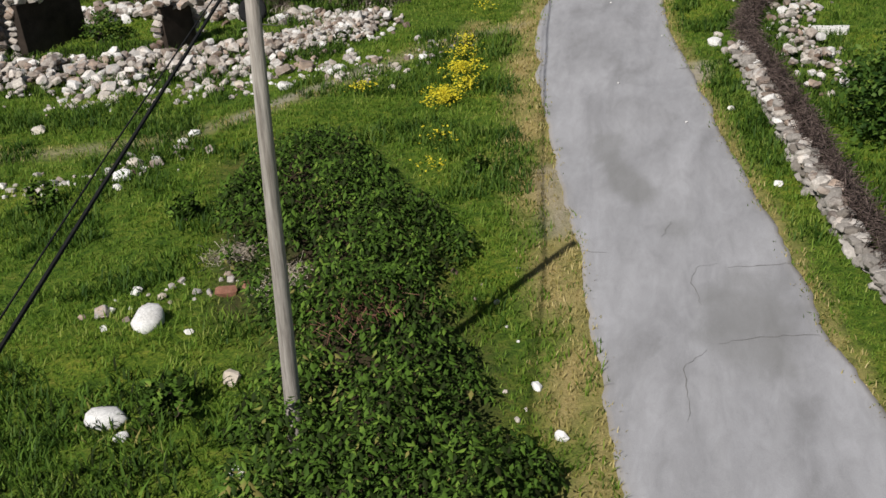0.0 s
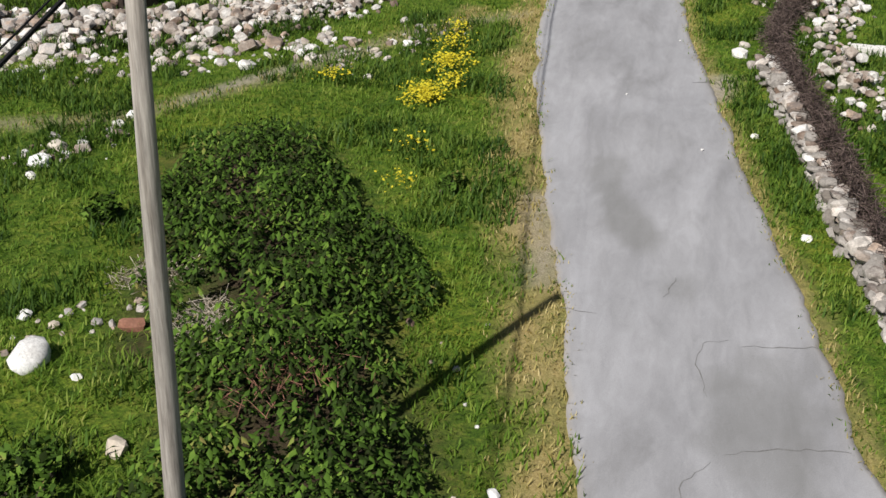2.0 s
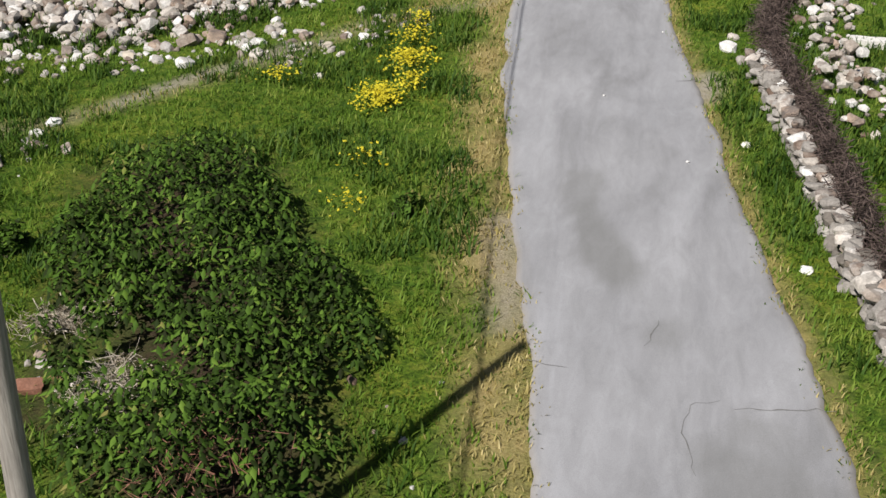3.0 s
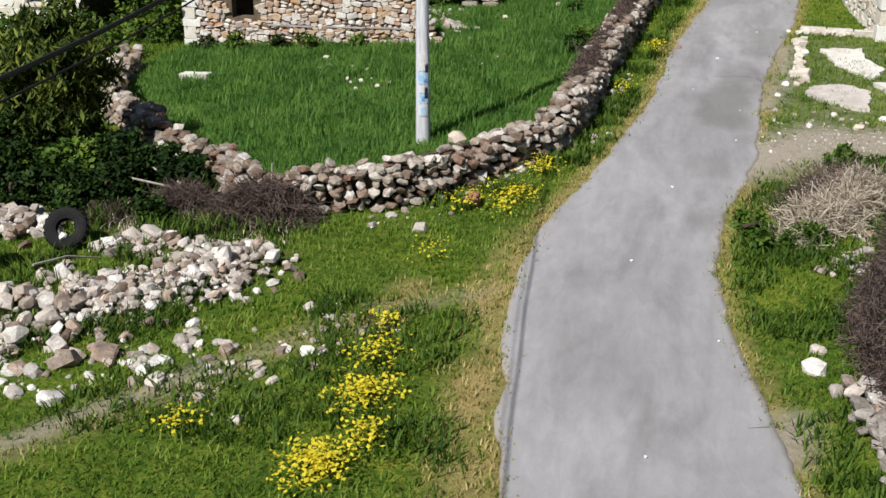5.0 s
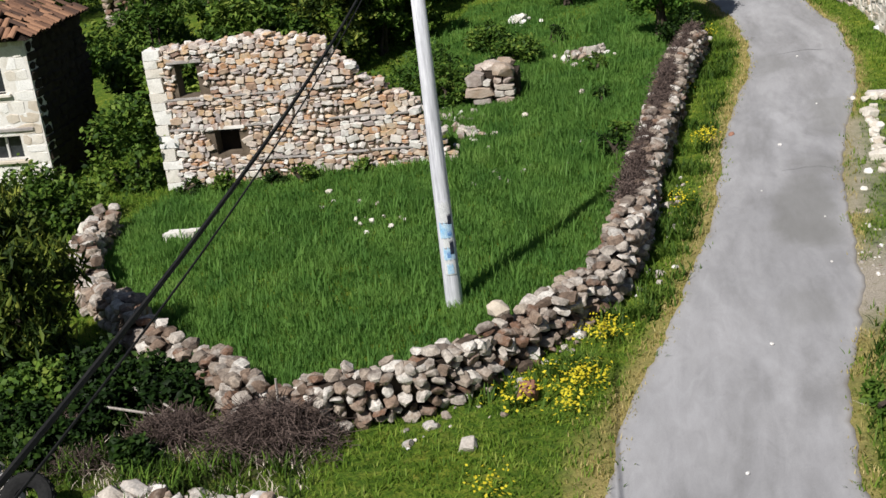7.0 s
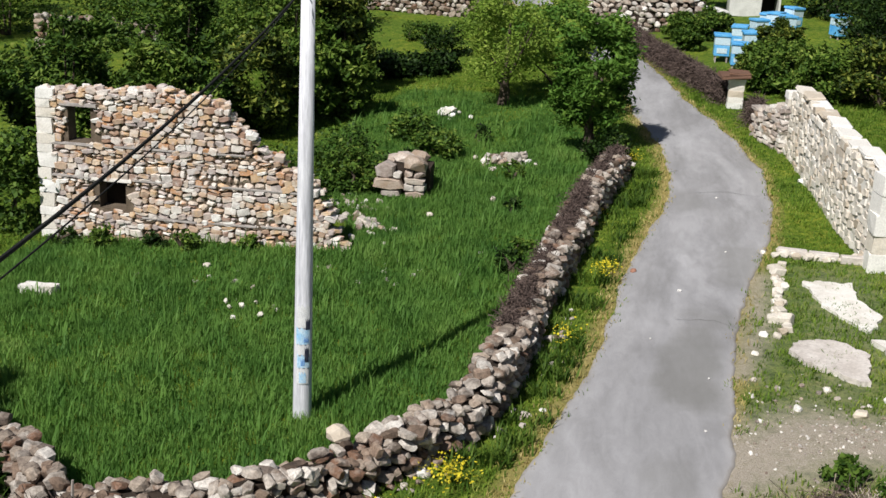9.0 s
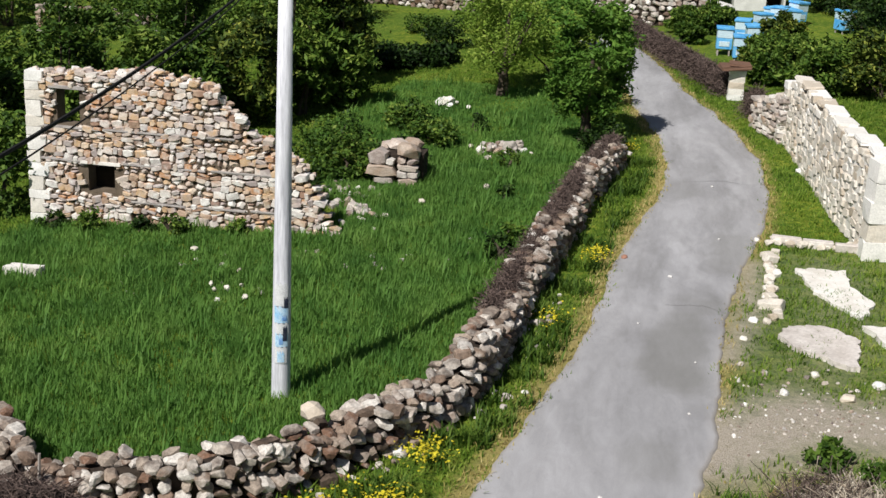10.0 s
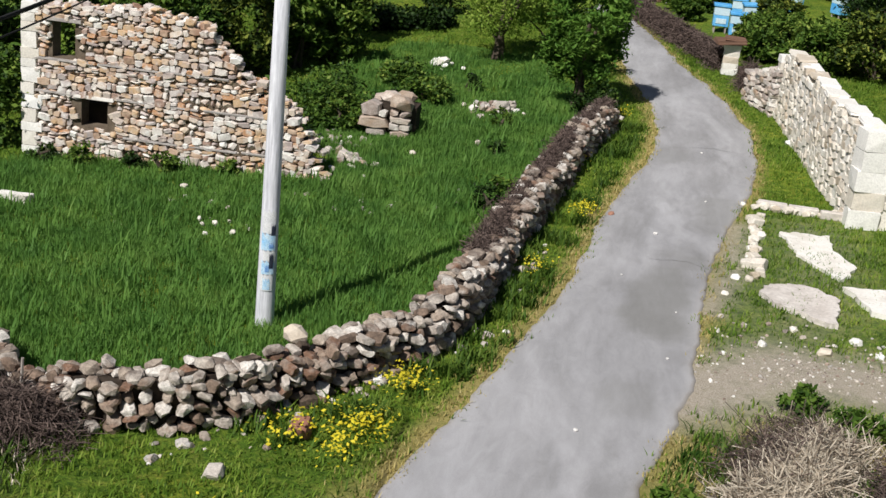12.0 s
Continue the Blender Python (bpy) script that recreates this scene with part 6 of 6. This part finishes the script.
top_stone = new("loose_stone", S_WHITE[3][0])
top_stone.matrix_basis = pose(1.1, -2.2, float(ground_z(1.1, -2.2)) + 0.78, 8, 12, 30) @ Matrix.Diagonal((0.36, 0.3, 0.26, 1))
tagged(top_stone, "large pale yellowish stone lying on the field wall", "stone", "loose stones")
beam = thing("kerb_beam", (9.45, 9.92, float(ground_z(9.45, 9.92))), "low grey concrete kerb under the border stones", "kerb")
for i in range(3):
    part("kerb_block", box_bm((0.66, 0.2, 0.2), (-0.68 + 0.68 * i, 0.14 - 0.09 * i - 0.1, 0.07 + 0.01 * i), 0.02, 0.012, i), M_ROUGHSLAB, beam)
rocks([(-2.5, 4.8, 0.17), (-2.9, 5.0, 0.14), (-2.0, 4.4, 0.14), (-2.6, 5.9, 0.13), (-2.5, 4.2, 0.12), (-4.0, 7.1, 0.19), (-1.75, 4.7, 0.13), (-2.75, 4.75, 0.11), (-2.3, 5.1, 0.1), (0.3, 6.6, 0.12), (-1.3, 9.5, 0.22), (-0.9, 9.9, 0.17), (-0.5, 9.3, 0.14), (0.2, 11.6, 0.19), (1.6, 13.2, 0.22), (2.4, 16.8, 0.14), (0.6, 17.4, 0.16), (-0.2, 22.4, 0.17)],
      with_material(ROUNDS, M_RUIN), "loose_stone", "small pale stone showing in the field grass", "loose stones", 0.8, -0.1)

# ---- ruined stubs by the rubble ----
# Two stubs lack right-hand stones: the dark core colour makes their shaded side.
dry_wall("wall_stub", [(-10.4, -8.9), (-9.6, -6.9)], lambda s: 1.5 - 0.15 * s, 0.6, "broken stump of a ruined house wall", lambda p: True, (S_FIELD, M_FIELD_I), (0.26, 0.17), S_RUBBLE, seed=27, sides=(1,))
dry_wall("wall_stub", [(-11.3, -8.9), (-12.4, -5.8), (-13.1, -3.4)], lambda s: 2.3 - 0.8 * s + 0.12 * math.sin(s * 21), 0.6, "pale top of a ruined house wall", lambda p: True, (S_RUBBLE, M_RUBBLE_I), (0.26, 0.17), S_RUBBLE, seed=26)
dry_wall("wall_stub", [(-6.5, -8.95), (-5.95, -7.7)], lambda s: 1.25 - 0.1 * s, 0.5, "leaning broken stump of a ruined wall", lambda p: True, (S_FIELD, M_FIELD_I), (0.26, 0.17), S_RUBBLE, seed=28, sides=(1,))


def tyre():
    at = Vector((-4.9, -6.5, float(ground_z(-4.9, -6.5)) + 0.34))
    ob = thing("tyre", at, "old black car tyre leaning on the rubble", "tyre")
    bm = bmesh.new()
    prof = [(0.165, -0.075), (0.23, -0.1), (0.31, -0.105), (0.355, -0.085), (0.37, -0.04), (0.37, 0.04), (0.355, 0.085), (0.31, 0.105), (0.23, 0.1), (0.165, 0.075), (0.2, 0.06), (0.3, 0.06), (0.3, -0.06), (0.2, -0.06)]
    n = 32
    rings = [[bm.verts.new((r * math.cos(k * 2 * math.pi / n), r * math.sin(k * 2 * math.pi / n), z)) for r, z in prof] for k in range(n)]
    for k in range(n):
        a, b = rings[k], rings[(k + 1) % n]
        for i in range(len(prof)):
            bm.faces.new((a[i], b[i], b[(i + 1) % len(prof)], a[(i + 1) % len(prof)]))
    bmesh.ops.recalc_face_normals(bm, faces=bm.faces)
    bmesh.ops.transform(bm, matrix=Euler((radians(52), 0, radians(12))).to_matrix().to_4x4(), verts=bm.verts)
    carcass = part("carcass", bm, M_RUBBER, ob)
    for k in range(40):
        a = k * 2 * math.pi / 40
        m = Euler((radians(52), 0, radians(12))).to_matrix().to_4x4() @ Matrix.Rotation(a, 4, "Z") @ Matrix.Translation((0.372, 0, 0)) @ Matrix.Rotation(0.35 * (-1) ** k, 4, "X")
        tb = box_bm((0.016, 0.03, 0.14), (0, 0, 0), 0)
        bmesh.ops.transform(tb, matrix=m, verts=tb.verts)
        part("tread_block", tb, M_RUBBER, carcass)


tyre()
rocks([(-4.9, -6.66, 0.2)], S_WHITE_R, "loose_stone", "white stone lying inside the tyre", "loose stones", 0.7, -1.3)


def stick(points, radius, name, label):
    bm = tube_bm(points, [radius, radius * 0.9, radius * 0.6][: len(points)] if len(points) == 3 else [radius] * len(points), 6)
    me = bpy.data.meshes.new(name)
    bm.to_mesh(me)
    bm.free()
    me.materials.append(M_WOOD)
    tagged(new(name, me), label, "stick")


g = float(ground_z(-1.9, -4.55))
stick([(-1.9, -4.55, g - 0.1), (-1.88, -4.52, g + 0.4), (-1.86, -4.5, g + 0.95)], 0.03, "stake", "pale wooden stake standing against the field wall")
for (ax, ay), (bx, by), up in (((-7.0, -3.5), (-5.0, -3.75), 0.35), ((-5.4, -3.9), (-2.4, -4.5), 0.5), ((-4.7, -8.1), (-4.1, -7.0), 0.3), ((-4.6, -3.4), (-3.2, -4.3), 0.45)):
    stick([(ax, ay, float(ground_z(ax, ay)) + up), ((ax + bx) / 2, (ay + by) / 2, float(ground_z(ax, ay)) + up * 0.8), (bx, by, float(ground_z(bx, by)) + 0.02)], 0.022, "dead_stem", "long pale dead stem leaning over the brambles")

# ---- far end of the lane ----
M_HIVE = surface("blue_hive_paint", [(0.3, (0.06, 0.36, 0.8)), (0.7, (0.2, 0.56, 0.9))], 3, 30, 0.6, 0.15, 0.004)
M_HIVE_PALE = surface("pale_hive_paint", [(0.3, (0.5, 0.72, 0.85)), (0.7, (0.68, 0.82, 0.9))], 3, 30, 0.6, 0.15, 0.004)
hive = thing("beehive", (8.35, 33.2, float(ground_z(8.35, 33.2))), "blue painted wooden beehive on short legs", "beehive", "beehives")
for sx in (-0.22, 0.22):
    for sy in (-0.22, 0.22):
        part("leg", box_bm((0.06, 0.06, 0.3), (sx, sy, 0.1), 0.005), M_WOOD, hive)
brood = part("brood_box", box_bm((0.6, 0.6, 0.42), (0, 0, 0.46), 0.012), M_HIVE, hive)
part("super", box_bm((0.6, 0.6, 0.32), (0, 0, 0.84), 0.012), M_HIVE_PALE, hive, "pale blue upper box")
part("lid", box_bm((0.68, 0.68, 0.1), (0, 0, 1.055), 0.015), M_HIVE, hive)
part("front_panel", box_bm((0.4, 0.012, 0.2), (0, -0.312, 0.46), 0.003), M_HIVE_PALE, brood, "pale entrance panel")
for i, (x, y) in enumerate([(8.9, 31.4), (9.6, 34.6), (9.3, 36.6), (11.3, 38.1), (10.6, 39.4), (10.2, 38.2), (10.95, 39.0), (13.6, 38.6), (11.15, 40.2), (11.8, 40.4)]):
    copy_thing(hive, pose(x, y, float(ground_z(x, y)) - 0.1 * (i % 3), 2 * math.sin(i), 3 * math.sin(i * 5), 40 * math.sin(i * 3)))
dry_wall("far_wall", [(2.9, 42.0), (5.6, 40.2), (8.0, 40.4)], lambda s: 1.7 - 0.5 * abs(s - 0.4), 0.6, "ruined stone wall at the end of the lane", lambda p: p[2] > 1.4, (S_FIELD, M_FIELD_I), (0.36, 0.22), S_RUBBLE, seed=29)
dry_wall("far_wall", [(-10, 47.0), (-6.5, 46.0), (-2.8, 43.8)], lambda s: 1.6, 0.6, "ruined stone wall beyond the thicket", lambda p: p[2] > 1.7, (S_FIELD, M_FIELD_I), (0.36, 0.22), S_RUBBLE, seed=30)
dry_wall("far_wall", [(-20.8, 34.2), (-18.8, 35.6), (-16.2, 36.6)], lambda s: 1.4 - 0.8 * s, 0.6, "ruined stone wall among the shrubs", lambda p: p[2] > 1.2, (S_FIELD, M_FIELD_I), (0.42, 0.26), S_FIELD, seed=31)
fp = thing("utility_pole", (-1.2, 41.2, float(ground_z(-1.2, 41.2))), "distant grey wooden utility pole", "utility pole")
part("shaft", tube_bm([(0, 0, -0.3), (0, 0, 3), (0.05, 0, 7)], [0.13, 0.12, 0.1], 10), M_WOOD, fp, shade=True)
shed = thing("apiary_shed", (10.4, 44.6, float(ground_z(10.4, 44.6))), "small white painted shed with a dark open doorway", "shed")
part("wall", box_bm((1.5, 0.1, 2.0), (-0.35, 0, 0.95), 0.01), M_PAINT, shed, "white painted front")
part("wall", box_bm((0.1, 1.8, 2.0), (-1.05, 0.95, 0.95), 0.01), M_PAINT, shed)
part("wall", box_bm((0.1, 1.8, 2.0), (1.25, 0.95, 0.95), 0.01), M_PAINT, shed)
# Back wall in near-black: the doorway's inner shade is put in its colour.
part("wall", box_bm((2.4, 0.1, 2.0), (0.1, 1.9, 0.95), 0.01), M_SHADED_EARTH, shed, "back wall darkened for the shaded interior")
part("roof", box_bm((2.7, 2.3, 0.1), (0.1, 0.95, 2.0), 0.02), M_WOOD, shed, "grey boarded roof")
sheet = new("white_sheet", S_OVAL[1][0])
sheet.matrix_basis = pose(8.4, 42.8, float(ground_z(8.4, 42.8)) + 0.55, 0, 8, 20) @ Matrix.Diagonal((1.9, 1.1, 0.36, 1))
tagged(sheet, "white plastic sheet thrown over a dark heap", "sheet")
rubble("stone_heap", [(7.8, 42.8), (9.0, 42.9)], 0.5, 0.5, 60, (0.2, 0.4), "dark heap of stones under a white sheet", lambda p: True, 166, S_FIELD, M_FIELD_I)
bucket = thing("bucket", (12.4, 28.1, float(ground_z(12.4, 28.1))), "bright blue plastic bucket in the grass", "bucket")
pail = part("body", tube_bm([(0, 0, 0), (0, 0, 0.2), (0, 0, 0.36)], [0.14, 0.16, 0.18], 14), M_HIVE, bucket)
part("rim", tube_bm([(0, 0, 0.345), (0, 0, 0.375)], [0.195, 0.195], 14), M_HIVE, pail)
brush("bramble_hedge", [(8.2, 25.6), (7.6, 27.6), (6.6, 30.8), (5.6, 34), (4.7, 37.4)], 0.6, 0.8, 8000, M_TWIG, "dark brown dead hedge along the upper lane", 33, 0.6, 0.012)
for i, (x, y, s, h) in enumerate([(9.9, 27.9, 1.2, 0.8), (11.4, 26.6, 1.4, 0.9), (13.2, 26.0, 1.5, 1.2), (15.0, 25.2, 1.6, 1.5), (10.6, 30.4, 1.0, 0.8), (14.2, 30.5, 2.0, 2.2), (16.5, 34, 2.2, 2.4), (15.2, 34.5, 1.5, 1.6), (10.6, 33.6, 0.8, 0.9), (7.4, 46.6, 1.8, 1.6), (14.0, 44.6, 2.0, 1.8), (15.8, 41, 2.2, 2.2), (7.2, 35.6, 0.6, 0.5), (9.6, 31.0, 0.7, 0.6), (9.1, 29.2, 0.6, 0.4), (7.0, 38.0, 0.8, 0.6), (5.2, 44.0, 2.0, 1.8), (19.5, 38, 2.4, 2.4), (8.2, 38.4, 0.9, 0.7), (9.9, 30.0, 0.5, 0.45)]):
    shrub("shrub", (x, y), (s, s, h), 5600, 0.2, M_SHADED_BUSH if x > 13.5 else (M_BUSH, M_THICKET, M_CONIFER)[i % 3], "green thicket behind the ruined wall", "shrub", 90 + i, clumps=44, tight=0.13, slim=0.22, hang=0.3)
# Two flat dark bushes, y 29 and 30, stand in for a tree's shadow.
for i, (x, y, s, h, m) in enumerate([(-2.7, 34.0, 0.9, 0.6, M_SHADED_BUSH), (-4.6, 29.2, 1.3, 0.4, M_SHADED_BUSH), (-2.9, 30.2, 1.25, 0.35, M_SHADED_BUSH), (-4.4, 37.5, 1.0, 0.4, M_BUSH), (-6.9, 31, 1.8, 1.7, M_BUSH), (-8.8, 30.5, 2.2, 2.6, M_THICKET), (-13.0, 33.5, 2.2, 2.0, M_BUSH), (-17.5, 24, 1.6, 0.8, M_BUSH), (-0.2, 35.5, 1.4, 0.75, M_LIME), (1.6, 33, 1.6, 1.2, M_TREE), (1.6, 38.5, 1.6, 1.0, M_LIME),
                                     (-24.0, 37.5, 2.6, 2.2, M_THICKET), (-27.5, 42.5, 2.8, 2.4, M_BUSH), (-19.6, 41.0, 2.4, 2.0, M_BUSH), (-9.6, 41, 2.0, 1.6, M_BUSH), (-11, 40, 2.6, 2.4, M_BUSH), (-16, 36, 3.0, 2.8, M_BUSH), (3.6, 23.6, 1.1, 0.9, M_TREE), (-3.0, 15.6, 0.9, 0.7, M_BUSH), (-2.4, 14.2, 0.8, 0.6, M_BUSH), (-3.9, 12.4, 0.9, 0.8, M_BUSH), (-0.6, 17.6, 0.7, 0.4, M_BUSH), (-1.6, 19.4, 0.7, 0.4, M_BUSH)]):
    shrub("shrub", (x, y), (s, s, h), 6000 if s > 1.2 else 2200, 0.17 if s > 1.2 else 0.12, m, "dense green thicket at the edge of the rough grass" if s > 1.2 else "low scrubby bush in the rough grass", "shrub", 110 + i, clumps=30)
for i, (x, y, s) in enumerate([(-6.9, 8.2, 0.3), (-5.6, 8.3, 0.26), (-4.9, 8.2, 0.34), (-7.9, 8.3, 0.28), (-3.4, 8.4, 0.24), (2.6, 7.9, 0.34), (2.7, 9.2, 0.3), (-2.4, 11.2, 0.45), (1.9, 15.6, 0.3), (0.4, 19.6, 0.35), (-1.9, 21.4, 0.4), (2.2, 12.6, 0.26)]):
    shrub("weed_clump", (x, y), (s, s, s * 0.8), 420, 0.1, (M_THICKET, M_SHADED_BUSH)[i % 2], "clump of leafy weeds in the field grass", "weeds", 260 + i, clumps=10, stems=3)
for i, (x, y, s) in enumerate([(-0.45, -25.2, 0.42), (-2.4, -18.9, 0.3), (-5.4, -18.5, 0.34), (2.5, -16.9, 0.2)]):
    shrub("weed_clump", (x, y), (s, s, s * 0.7), 420, 0.11, M_NETTLE, "clump of dark green weeds in the meadow", "weeds", 140 + i, clumps=10, stems=3)
for x, y, z in ((-9.6, 2.3, 0.75), (-9.5, 5.6, 0.8)):
    ob = new("plastic_bag", S_WHITE_R[3][0])
    ob.matrix_basis = pose(x, y, float(ground_z(x, y)) + z * 0.25, 10, 5, 40) @ Matrix.Diagonal((0.3, 0.28, 0.5, 1))
    tagged(ob, "crumpled white sack beside the tumbled wall", "sack")
rocks([(5.24, 8.3, 0.2)], with_material(BLOCKS[3:5], M_BRICK), "loose_stone", "dark reddish clod at the edge of the lane", "loose stones", 0.5, 0.1)
S_GRIT = with_material(BLOCKS[:4], M_GRIT)
for i, (x, y, s) in enumerate([(6.2, 7.1, 0.09), (7.3, 9.9, 0.06), (5.6, 4.4, 0.05), (6.45, 0.5, 0.06), (5.2, -2.6, 0.07), (6.3, -4.4, 0.05), (4.6, -6.2, 0.06), (5.9, -9.0, 0.05), (5.0, -12.4, 0.05), (6.4, -14.8, 0.06), (7.3, 14.2, 0.08), (6.6, 2.6, 0.05)]):
    lo, hi = road_at(y)
    ob = new("loose_stone", S_GRIT[i % 4][0])
    ob.matrix_basis = pose(x, y, float(ground_z(x, y)) + 0.03 + 0.03 * math.sin(math.pi * (x - float(lo)) / (float(hi) - float(lo))) + s * 0.2, 0, 0, 40 * i) @ Matrix.Diagonal((s, s * 0.8, s * 0.5, 1))
    tagged(ob, "small white pebble lying on the asphalt", "stone", "pebbles on the lane")
brush("dead_stalks", [(-1.5, -20.7), (-0.3, -20.2)], 0.5, 0.14, 420, M_STRAW, "pale dead stalks lying beside the nettles", 171, 0.4, 0.006, "dead growth", 0.0, True)
brush("dead_stalks", [(0.5, -22.9), (0.2, -21.4)], 0.5, 0.25, 420, M_STRAW, "pale dead stalks among the nettles", 172, 0.4, 0.005, "dead growth", 0.25, True)
brush("dead_stalks", [(1.3, -24.0), (2.4, -22.6)], 0.8, 0.2, 200, M_BRICK, "reddish dead stalks among the nettles", 174, 0.35, 0.006, "dead growth", 0.5, True)
